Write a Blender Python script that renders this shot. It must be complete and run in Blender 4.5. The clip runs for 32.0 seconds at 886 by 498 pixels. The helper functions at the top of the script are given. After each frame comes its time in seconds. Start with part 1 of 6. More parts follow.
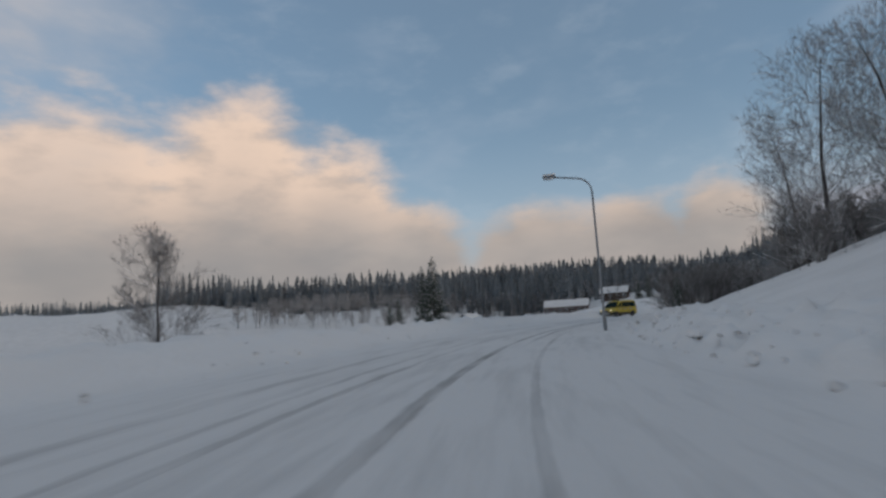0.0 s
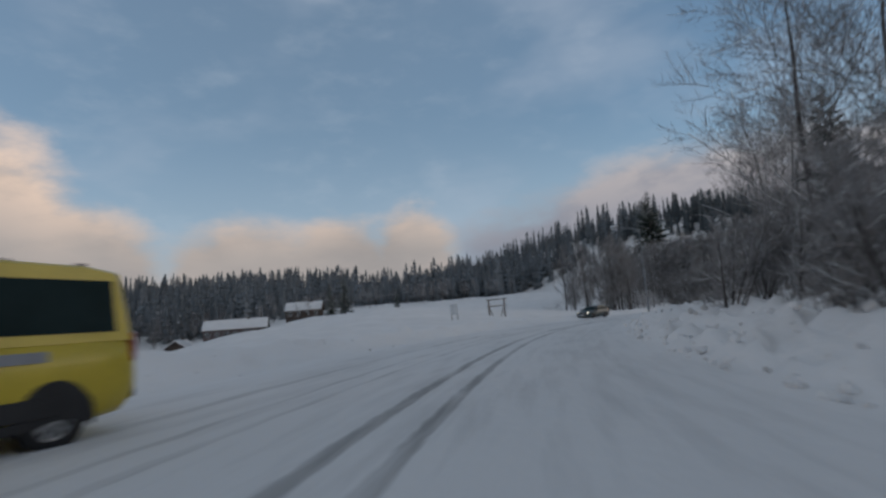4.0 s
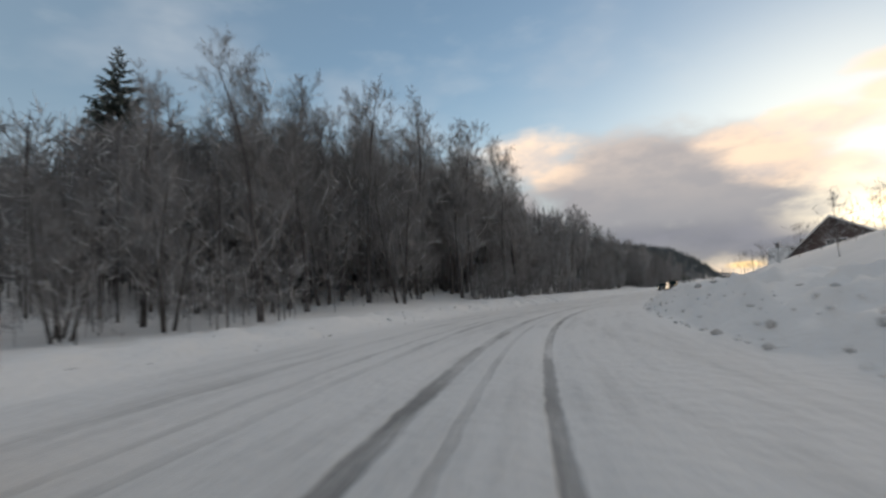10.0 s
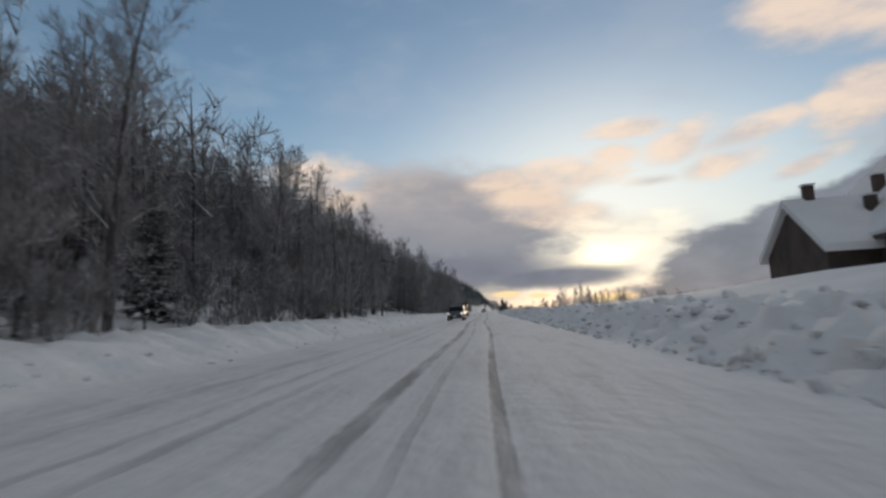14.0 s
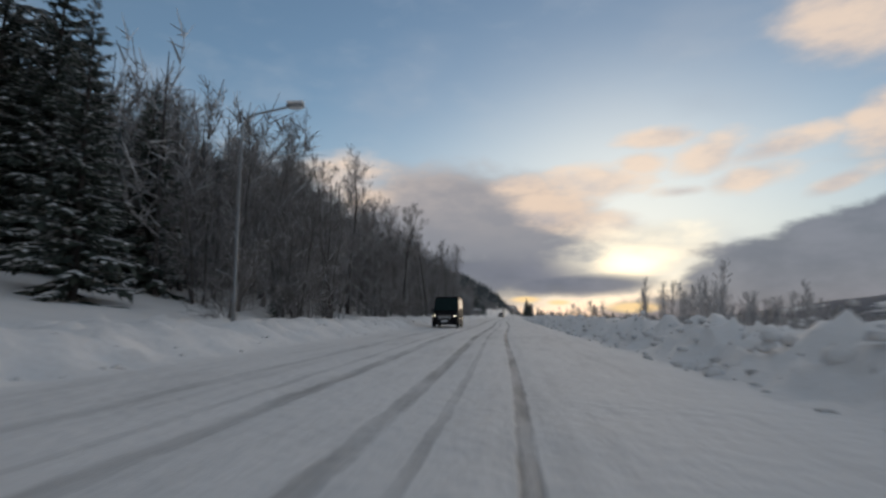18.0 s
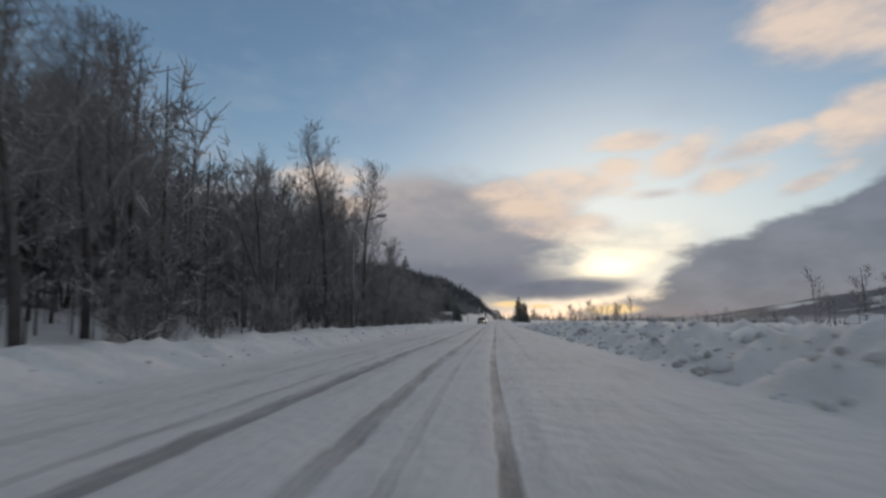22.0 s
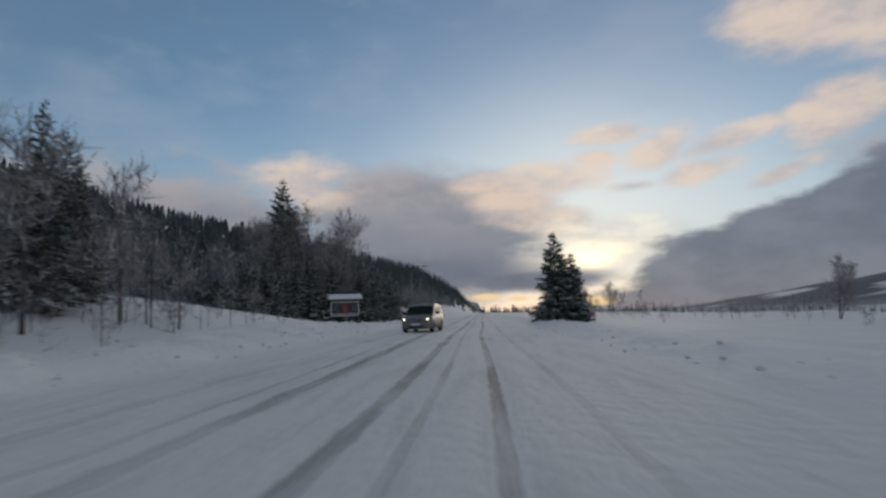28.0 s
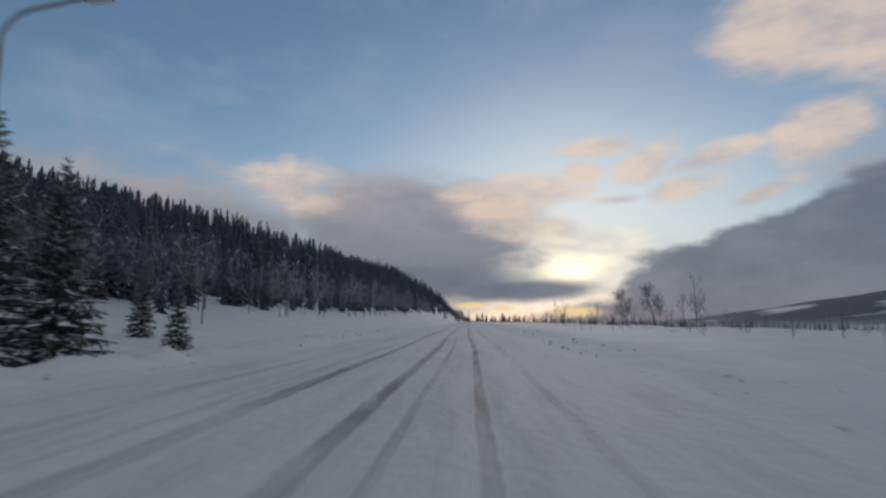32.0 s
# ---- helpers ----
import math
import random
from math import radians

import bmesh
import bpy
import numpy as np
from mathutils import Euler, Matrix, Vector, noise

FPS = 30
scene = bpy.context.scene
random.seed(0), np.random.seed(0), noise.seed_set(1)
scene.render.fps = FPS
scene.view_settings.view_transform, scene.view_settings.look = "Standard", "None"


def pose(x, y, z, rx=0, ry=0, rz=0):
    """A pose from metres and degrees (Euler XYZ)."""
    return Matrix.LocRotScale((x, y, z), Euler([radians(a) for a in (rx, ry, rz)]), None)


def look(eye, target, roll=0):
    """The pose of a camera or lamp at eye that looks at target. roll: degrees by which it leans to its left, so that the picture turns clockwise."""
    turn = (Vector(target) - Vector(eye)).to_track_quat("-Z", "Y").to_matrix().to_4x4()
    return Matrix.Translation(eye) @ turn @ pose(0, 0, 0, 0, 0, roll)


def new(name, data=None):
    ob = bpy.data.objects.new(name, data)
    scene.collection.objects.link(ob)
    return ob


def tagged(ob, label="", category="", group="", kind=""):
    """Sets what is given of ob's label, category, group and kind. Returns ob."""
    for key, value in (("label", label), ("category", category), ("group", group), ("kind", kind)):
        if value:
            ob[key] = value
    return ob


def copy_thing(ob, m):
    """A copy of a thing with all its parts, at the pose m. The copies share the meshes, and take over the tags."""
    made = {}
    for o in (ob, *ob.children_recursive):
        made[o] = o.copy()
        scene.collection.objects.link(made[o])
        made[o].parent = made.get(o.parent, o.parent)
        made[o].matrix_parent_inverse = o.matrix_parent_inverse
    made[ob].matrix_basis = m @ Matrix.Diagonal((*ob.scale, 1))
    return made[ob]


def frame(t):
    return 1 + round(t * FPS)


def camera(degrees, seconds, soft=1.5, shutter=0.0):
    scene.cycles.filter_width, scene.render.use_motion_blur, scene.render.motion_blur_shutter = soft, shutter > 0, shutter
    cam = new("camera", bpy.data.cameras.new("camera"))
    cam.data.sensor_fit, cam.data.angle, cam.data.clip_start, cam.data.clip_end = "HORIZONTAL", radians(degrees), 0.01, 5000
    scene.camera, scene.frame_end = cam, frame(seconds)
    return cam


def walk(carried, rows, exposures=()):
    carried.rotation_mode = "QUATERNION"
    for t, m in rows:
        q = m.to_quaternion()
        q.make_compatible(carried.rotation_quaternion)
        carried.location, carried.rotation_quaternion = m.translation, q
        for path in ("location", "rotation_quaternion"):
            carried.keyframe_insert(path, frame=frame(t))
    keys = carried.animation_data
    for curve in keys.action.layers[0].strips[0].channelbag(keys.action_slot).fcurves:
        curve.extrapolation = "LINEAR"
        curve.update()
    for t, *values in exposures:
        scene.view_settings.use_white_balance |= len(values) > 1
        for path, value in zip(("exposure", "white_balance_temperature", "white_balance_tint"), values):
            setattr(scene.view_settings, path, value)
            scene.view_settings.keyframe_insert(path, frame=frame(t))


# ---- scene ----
cam = camera(77.0, 32.0, soft=2.6, shutter=0.3)
PATH = [
    (0, (136.13, -185.71, 1.05), (116.54, -188.59, 3.55), -3.60),
    (0.5, (127.83, -185.96, 1.05), (108.13, -187.83, 3.60), -3.70),
    (1, (119.54, -185.67, 1.05), (99.75, -186.42, 3.50), -4.20),
    (1.5, (111.28, -184.83, 1.05), (91.48, -184.25, 3.46), -4.20),
    (2, (103.10, -183.43, 1.05), (83.36, -181.68, 3.45), -4.20),
    (2.5, (95.04, -181.47, 1.05), (75.50, -178.20, 3.45), -4.30),
    (3, (87.13, -178.95, 1.05), (67.93, -174.13, 3.55), -4.30),
    (3.5, (79.24, -175.42, 1.05), (60.41, -169.37, 3.60), -4.30),
    (5.5, (50.83, -158.39, 1.05), (33.91, -148.02, 3.45), -4.00),
    (6, (44.41, -153.13, 1.05), (28.01, -141.94, 3.46), -3.80),
    (6.5, (38.30, -147.52, 1.05), (22.62, -135.31, 3.44), -3.70),
    (7, (32.56, -141.53, 1.05), (17.52, -128.49, 3.36), -3.60),
    (7.5, (27.24, -135.16, 1.05), (13.29, -120.93, 3.20), -3.50),
    (8, (22.39, -128.42, 1.05), (9.79, -112.95, 2.96), -3.40),
    (8.5, (18.04, -121.36, 1.05), (6.27, -105.25, 3.12), -3.25),
    (9, (14.15, -114.03, 1.05), (3.48, -97.18, 3.14), -3.00),
    (9.5, (10.71, -106.47, 1.05), (1.04, -89.06, 3.02), -3.20),
    (10, (7.73, -98.73, 1.05), (-1.03, -80.83, 2.84), -3.40),
    (10.5, (5.21, -90.82, 1.05), (-2.34, -72.40, 2.96), -3.55),
    (11, (3.18, -82.78, 1.05), (-3.22, -63.93, 2.96), -3.70),
    (11.5, (1.67, -74.62, 1.05), (-3.55, -55.40, 2.89), -3.75),
    (12, (0.66, -66.38, 1.05), (-3.17, -46.85, 2.98), -3.80),
    (12.5, (0.13, -58.10, 1.05), (-2.61, -38.40, 3.14), -3.85),
    (13, (-0.01, -49.80, 1.05), (-2.22, -30.05, 3.28), -4.06),
    (13.5, (-0.01, -41.50, 1.05), (-1.62, -21.70, 3.34), -3.65),
    (15.5, (0.00, -8.30, 1.05), (-1.33, 11.54, 3.19), -1.86),
    (16, (0.00, 0.00, 1.05), (-1.29, 19.83, 3.34), -2.24),
    (16.5, (0.00, 8.30, 1.05), (-0.71, 28.16, 3.31), 0.96),
    (17, (0.00, 16.60, 1.05), (-1.18, 36.39, 3.72), 1.59),
    (17.5, (0.00, 24.90, 1.05), (-1.61, 44.68, 3.49), 2.41),
    (18, (0.00, 33.20, 1.05), (-2.12, 52.95, 3.38), 0.08),
    (18.5, (0.01, 41.50, 1.05), (-2.34, 61.18, 3.70), -0.42),
    (19, (0.02, 49.80, 1.05), (-1.41, 69.57, 3.69), -0.18),
    (19.5, (0.04, 58.10, 1.05), (-1.36, 77.87, 3.73), 0.20),
    (20, (0.08, 66.40, 1.05), (-1.53, 86.15, 3.74), 0.56),
    (20.5, (0.12, 74.70, 1.05), (-1.02, 94.51, 3.57), -1.96),
    (21, (0.17, 83.00, 1.05), (-0.93, 102.78, 3.82), -0.59),
    (21.5, (0.23, 91.30, 1.05), (-1.05, 111.10, 3.59), -1.63),
    (22, (0.30, 99.60, 1.05), (-1.15, 119.38, 3.60), -1.39),
    (22.5, (0.38, 107.90, 1.05), (-1.08, 127.73, 3.19), -1.98),
    (23, (0.47, 116.20, 1.05), (-1.08, 136.00, 3.39), -0.88),
    (23.5, (0.57, 124.50, 1.05), (-0.95, 144.32, 3.22), -0.70),
    (24, (0.68, 132.80, 1.05), (-0.69, 152.63, 3.24), -0.85),
    (24.5, (0.79, 141.10, 1.05), (-0.82, 160.88, 3.51), 0.20),
    (26.5, (1.35, 174.29, 1.05), (0.54, 194.11, 3.61), -1.83),
    (27, (1.52, 182.59, 1.05), (0.84, 202.43, 3.50), -1.94),
    (27.5, (1.69, 190.89, 1.05), (1.05, 210.74, 3.43), -1.48),
    (28, (1.87, 199.19, 1.05), (1.18, 219.04, 3.34), -2.16),
    (28.5, (2.06, 207.48, 1.05), (1.50, 227.35, 3.26), -1.58),
    (29, (2.26, 215.78, 1.05), (1.72, 235.65, 3.31), -1.31),
    (29.5, (2.47, 224.08, 1.05), (1.81, 243.94, 3.28), -1.75),
    (30, (2.69, 232.38, 1.05), (1.97, 252.24, 3.26), -0.65),
    (30.5, (2.92, 240.67, 1.05), (2.48, 260.53, 3.39), -0.60),
    (31, (3.16, 248.97, 1.05), (2.74, 268.80, 3.59), -0.28),
    (31.5, (3.41, 257.27, 1.05), (2.85, 277.08, 3.74), -0.33),
    (32, (3.66, 265.56, 1.05), (3.47, 285.40, 3.60), -0.61),
]
walk(cam, [(t, look(eye, target, roll)) for t, eye, target, roll in PATH],
     [(0, 0.15, 6250, 10), (3, 0.1, 6000, 10), (6, 0.26, 6700, 10), (9, 0.48, 6900, 10), (11, 0.46, 6700, 10), (12.5, 0.24, 6450, 10), (19, 0.02, 6350, 10), (32, -0.18, 6000, 10)])


# ---------------------------------------------------------------- small tools
def rgb(r, g, b):
    return (r, g, b, 1.0)


def smooth(x):
    x = np.clip(x, 0.0, 1.0)
    return x * x * (3 - 2 * x)


def mesh_object(name, verts, faces, mats, parent=None, label="", shade=False, ids=None):
    """One mesh object from arrays of vertices and faces."""
    me = bpy.data.meshes.new(name)
    me.from_pydata([tuple(v) for v in verts], [], [tuple(int(i) for i in f) for f in faces])
    for m in mats if isinstance(mats, (list, tuple)) else [mats]:
        me.materials.append(m)
    if ids is not None:
        me.polygons.foreach_set("material_index", np.asarray(ids, dtype=np.int32))
    if shade:
        me.polygons.foreach_set("use_smooth", np.ones(len(me.polygons), dtype=bool))
    me.update()
    ob = new(name, me)
    if parent is not None:
        ob.parent = parent
    if label:
        ob["label"] = label
    return ob


def part(name, bm, material, parent, label="", shade=False):
    me = bpy.data.meshes.new(name)
    bm.to_mesh(me)
    bm.free()
    me.materials.append(material)
    if shade:
        for p in me.polygons:
            p.use_smooth = True
    ob = new(name, me)
    ob.parent = parent
    if label:
        ob["label"] = label
    return ob


def box_bm(sx, sy, sz, at=(0, 0, 0), bevel=0.0, bm=None, turn=None):
    own = bmesh.new()
    bmesh.ops.create_cube(own, size=1.0)
    bmesh.ops.scale(own, vec=(sx, sy, sz), verts=own.verts)
    if bevel:
        bmesh.ops.bevel(own, geom=own.edges[:], offset=bevel, segments=2, affect="EDGES", profile=0.6)
    if turn is not None:
        bmesh.ops.transform(own, matrix=turn, verts=own.verts)
    bmesh.ops.translate(own, vec=at, verts=own.verts)
    if bm is None:
        return own
    tmp = bpy.data.meshes.new("tmp")
    own.to_mesh(tmp)
    own.free()
    bm.from_mesh(tmp)
    bpy.data.meshes.remove(tmp)
    return bm


def tube(points, radii, sides=8, cap=True):
    """Vertices and faces of a bent, tapered tube."""
    pts = np.asarray(points, float)
    n = len(pts)
    d = np.gradient(pts, axis=0)
    d /= np.linalg.norm(d, axis=1)[:, None] + 1e-9
    ref = np.tile([0.31, 0.17, 0.94], (n, 1))
    ref[np.abs(d[:, 2]) > 0.8] = (1.0, 0.1, 0.0)
    u = np.cross(d, ref)
    u /= np.linalg.norm(u, axis=1)[:, None]
    for i in range(1, n):
        if u[i] @ u[i - 1] < 0:
            u[i] = -u[i]
    w = np.cross(d, u)
    a = np.arange(sides) * 2 * np.pi / sides
    ring = pts[:, None] + np.asarray(radii, float)[:, None, None] * (np.cos(a)[None, :, None] * u[:, None] + np.sin(a)[None, :, None] * w[:, None])
    v = ring.reshape(-1, 3)
    f = []
    for i in range(n - 1):
        for k in range(sides):
            b = (k + 1) % sides
            f.append((i * sides + k, i * sides + b, (i + 1) * sides + b, (i + 1) * sides + k))
    if cap:
        f.append(tuple(range(sides - 1, -1, -1)))
        f.append(tuple((n - 1) * sides + k for k in range(sides)))
    return v, f


def thing(name, m, label, category, group="", kind=""):
    ob = new(name)
    ob.empty_display_size = 0.3
    ob.matrix_basis = m
    return tagged(ob, label, category, group, kind)


# ---------------------------------------------------------------- the sky's clouds: azimuth, elevation, half width, half height, tilt, softness, raggedness
SKY_GAIN = 0.15
GREY_CLOUDS = [(4.5, 9.0, 13.5, 5.6, 0.05, 0.3, 0.7), (-5, 5.4, 11, 3.2, 0, 0.4, 0.8), (50, 8.4, 17, 5.6, -0.2, 0.35, 0.7), (28, 7, 18, 6.6, 0, 0.35, 0.8), (165, 14, 26, 14), (-70, 10, 30, 9)]
WARM_CLOUDS = [(-15.3, 16.8, 4.0, 1.0, 0, 0.4, 1.0), (-9.6, 13.1, 4.8, 1.7, 0, 0.45, 1.5), (-13.8, 14.6, 2.4, 1.1, 0, 0.5, 1.3), (-19.9, 14.6, 2.9, 1.8, -0.2, 0.5, 1.5), (-25.7, 14.7, 4.6, 1.1, -0.15, 0.5, 1.5), (-23.2, 12.3, 4.2, 1.2, -0.15, 0.5, 1.5), (-17.5, 11.6, 2.6, 0.6, 0, 0.6, 1.5),
               (-34.6, 16.0, 3.8, 2.4, -0.25, 0.4), (-33, 24.5, 5, 3.2), (-42, 24, 8, 6), (-5.7, 10.5, 3.6, 1.7, 0, 0.5, 1.2), (-11.0, 8.8, 3.8, 1.4, 0, 0.5, 1.3), (-30.0, 11.1, 2.8, 0.8, -0.3, 0.5), (16.5, 13.4, 4.2, 2.4, 0, 0.5), (-2.0, 13.2, 3.0, 0.8, 0, 0.6, 1.3),
               (-60, 16, 14, 5), (-95, 10, 20, 5), (-140, 8, 25, 5), (175, 9, 16, 5)]
GLOW_CLOUDS = [(-12.5, 5.4, 5.4, 2.1, 0, 0.7, 1.5), (-14.5, 7.8, 4.6, 1.3, 0, 0.8, 1.6)]
SUN_CORE = [(-12.9, 4.9, 2.8, 1.1, 0, 0.8, 1.1)]
LOW_GREY = [(-38, 5.5, 32, 6.3, -0.3, 0.12, 0.6), (-7, 2.9, 9, 1.0, 0, 0.5, 0.7), (6, 3.5, 12, 2.5)]
SUN_STRIP = [(-12.9, 0.7, 2.3, 0.5, 0, 0.5, 0.9), (-2.3, 1.5, 1.4, 0.3, 0, 0.5, 0.8), (-5.6, 1.2, 1.1, 0.25, 0, 0.5, 0.8), (-24.3, -0.4, 1.8, 0.25, 0, 0.5, 0.8)]
# billowing banks whose crests catch the sun
BANKS = [(152, 7, 17, 12.5), (133, 8, 12, 13.0), (118.5, 9.5, 10, 13.2), (109.5, 8, 7.2, 10.6), (102, 5, 6.3, 7.2), (88, 4, 7.5, 7.0), (79, 4.5, 6.5, 6.4), (71.8, 5, 4.6, 6.6)]
VEIL = [(142, 27, 16, 10, 0, 0.8, 1.2)]

# ---------------------------------------------------------------- sky and light
SUN_AZ, SUN_EL = -12.0, 3.5      # degrees: left of the straight's heading is positive


def way(az, el):
    a, e = radians(az), radians(el)
    return Vector((-math.sin(a) * math.cos(e), math.cos(a) * math.cos(e), math.sin(e)))


world = bpy.data.worlds.new("sky")
scene.world = world
world.use_nodes = True
wn, wl = world.node_tree.nodes, world.node_tree.links
wn.clear()


def wnode(kind, operation="", data_type="", blend_type="", interpolation_type="", use_clamp=False):
    n = wn.new(kind)
    if operation:
        n.operation, n.use_clamp = operation, use_clamp
    if data_type:
        n.data_type = data_type
    if blend_type:
        n.blend_type = blend_type
    if interpolation_type:
        n.interpolation_type = interpolation_type
    return n


def wmath(op, a, b=None, c=None, clamp=False):
    n = wnode("ShaderNodeMath", operation=op, use_clamp=clamp)
    for i, v in enumerate((a, b, c)):
        if v is None:
            continue
        if isinstance(v, (int, float)):
            n.inputs[i].default_value = v
        else:
            wl.new(v, n.inputs[i])
    return n.outputs[0]


def wstep(value, low, high, to_low=0.0, to_high=1.0):
    n = wnode("ShaderNodeMapRange", interpolation_type="SMOOTHSTEP")
    wl.new(value, n.inputs["Value"])
    for k, v in (("From Min", low), ("From Max", high), ("To Min", to_low), ("To Max", to_high)):
        n.inputs[k].default_value = v
    return n.outputs["Result"]


def wmix(fac, a, b):
    n = wnode("ShaderNodeMix", data_type="RGBA")
    for socket, v in ((n.inputs["Factor"], fac), (n.inputs["A"], a), (n.inputs["B"], b)):
        if isinstance(v, (tuple, int, float)):
            socket.default_value = v
        else:
            wl.new(v, socket)
    return n.outputs["Result"]


sky = wnode("ShaderNodeTexSky")
sky.sky_type, sky.sun_disc = "NISHITA", False
sky.sun_elevation = radians(SUN_EL + 2.0)
sky.sun_rotation = radians(-SUN_AZ)
sky.altitude, sky.air_density, sky.dust_density, sky.ozone_density = 400.0, 1.0, 0.6, 2.0

direction = wnode("ShaderNodeTexCoord").outputs["Generated"]
xyz = wnode("ShaderNodeSeparateXYZ")
wl.new(direction, xyz.inputs[0])
flat_x = wmath("MULTIPLY", xyz.outputs["X"], -1.0)
az_out = wmath("MULTIPLY", wmath("ARCTAN2", flat_x, xyz.outputs["Y"]), 57.29578)
el_out = wmath("MULTIPLY", wmath("ARCSINE", xyz.outputs["Z"]), 57.29578)
# cloud fields: wisps stretched along the horizon, and billows
stretch = wnode("ShaderNodeMapping")
wl.new(direction, stretch.inputs["Vector"])
stretch.inputs["Scale"].default_value = (1.0, 1.0, 2.3)
wisp = wnode("ShaderNodeTexNoise")
wisp.inputs["Scale"].default_value, wisp.inputs["Detail"].default_value, wisp.inputs["Roughness"].default_value = 9.0, 7.0, 0.56
wl.new(stretch.outputs[0], wisp.inputs["Vector"])
billow = wnode("ShaderNodeTexNoise")
billow.inputs["Scale"].default_value, billow.inputs["Detail"].default_value, billow.inputs["Roughness"].default_value = 3.0, 4.0, 0.5
wl.new(stretch.outputs[0], billow.inputs["Vector"])
wisp_c = wmath("SUBTRACT", wisp.outputs[0], 0.5)
billow_c = wmath("SUBTRACT", billow.outputs[0], 0.5)
rough_c = wmath("ADD", wmath("MULTIPLY", wisp_c, 1.3), wmath("MULTIPLY", billow_c, 1.4))


def cloud(az, el, wide, high, tilt=0.0, edge=0.55, ragged=1.0, both=False):
    """A cloud's cover: an oval in azimuth and elevation with a ragged rim."""
    a = wmath("SUBTRACT", az_out, az)
    b = wmath("SUBTRACT", el_out, el)
    if tilt:
        b = wmath("MULTIPLY_ADD", a, -tilt, b)
    a = wmath("DIVIDE", a, wide)
    b = wmath("DIVIDE", b, high)
    r = wmath("SQRT", wmath("ADD", wmath("MULTIPLY", a, a), wmath("MULTIPLY", b, b)))
    r = wmath("MULTIPLY_ADD", rough_c, -ragged, r)
    return (wstep(r, 1.0 - edge, 1.0 + edge, 1.0, 0.0), r) if both else wstep(r, 1.0 - edge, 1.0 + edge, 1.0, 0.0)


def cover(clouds):
    out = None
    for c in clouds:
        m = cloud(*c)
        out = m if out is None else wmath("MAXIMUM", out, m)
    return out


# the clear sky, lightened by thin haze towards the horizon and round the low sun
clear = wnode("ShaderNodeMix", data_type="RGBA", blend_type="MULTIPLY")
clear.inputs["Factor"].default_value = 1.0
wl.new(sky.outputs[0], clear.inputs["A"])
clear.inputs["B"].default_value = rgb(SKY_GAIN, SKY_GAIN, SKY_GAIN)
colour = clear.outputs["Result"]
haze = wstep(el_out, -2.0, 22.0, 0.75, 0.0)
colour = wmix(haze, colour, rgb(0.40, 0.44, 0.50))
sun_a = wmath("SUBTRACT", az_out, SUN_AZ)
sun_r = wmath("SQRT", wmath("ADD", wmath("MULTIPLY", sun_a, sun_a), wmath("POWER", wmath("MULTIPLY", wmath("SUBTRACT", el_out, 5.0), 1.3), 2.0)))
away = wstep(sun_r, 35.0, 90.0, 0.0, 0.30)
colour = wmix(away, colour, rgb(0.34, 0.44, 0.54))
colour = wmix(wstep(sun_r, 2.0, 30.0, 0.55, 0.0), colour, rgb(0.56, 0.68, 0.74))
# thin veil everywhere
colour = wmix(wmath("MULTIPLY", wstep(billow.outputs[0], 0.46, 0.72), 0.35), colour, rgb(0.40, 0.44, 0.50))
colour = wmix(wmath("MULTIPLY", wstep(wisp.outputs[0], 0.47, 0.78), 0.13), colour, rgb(0.54, 0.57, 0.60))
# high cloud added above the view, thicker towards the zenith, greys and dims the snow
unseen_cloud = wmath("MULTIPLY", wstep(el_out, 30.0, 62.0), wstep(billow.outputs[0], 0.25, 0.6, 0.55, 0.95))
colour = wmix(unseen_cloud, colour, rgb(0.25, 0.25, 0.25))
# grey banks
grey = cover(GREY_CLOUDS)
colour = wmix(wmath("MULTIPLY", grey, 0.92), colour, wmix(wmath("MULTIPLY", wstep(el_out, 5.0, 15.0), wstep(wisp.outputs[0], 0.35, 0.62, 0.45, 1.0)), rgb(0.215, 0.22, 0.255), rgb(0.46, 0.40, 0.375)))
# the banks: dull inside, lit along the crest
nearest = None
for bank in BANKS:
    r_out = cloud(*bank, ragged=0.5, both=True)[1]
    nearest = r_out if nearest is None else wmath("SMOOTH_MIN", nearest, r_out, 0.3)
crest = wmath("MULTIPLY", wmath("MULTIPLY", wstep(nearest, 0.1, 0.8, 0.6, 1.0), wstep(el_out, 6.0, 15.0, 0.1, 1.0)), wstep(wisp.outputs[0], 0.3, 0.6, 0.55, 1.0))
inside = wmix(wstep(billow.outputs[0], 0.38, 0.62), rgb(0.26, 0.245, 0.235), rgb(0.36, 0.32, 0.29))
colour = wmix(wmath("MULTIPLY", wstep(nearest, 0.74, 1.22, 1.0, 0.0), 0.95), colour, wmix(crest, inside, rgb(0.77, 0.57, 0.43)))
# a pale veil above them
colour = wmix(wmath("MULTIPLY", cover(VEIL), 0.4), colour, rgb(0.47, 0.44, 0.43))
# clouds lit by the low sun
warm = cover(WARM_CLOUDS)
colour = wmix(wmath("MULTIPLY", warm, 0.8), colour, wmix(wstep(wisp.outputs[0], 0.3, 0.65), rgb(0.56, 0.49, 0.46), rgb(0.90, 0.69, 0.52)))
glow = cover(GLOW_CLOUDS)
colour = wmix(wmath("MULTIPLY", glow, 0.9), colour, wmix(wstep(wisp.outputs[0], 0.35, 0.62), rgb(0.80, 0.74, 0.62), rgb(1.1, 0.98, 0.76)))
colour = wmix(wmath("MULTIPLY", cover(SUN_CORE), 0.9), colour, rgb(1.9, 1.55, 1.0))
low_grey = cover(LOW_GREY)
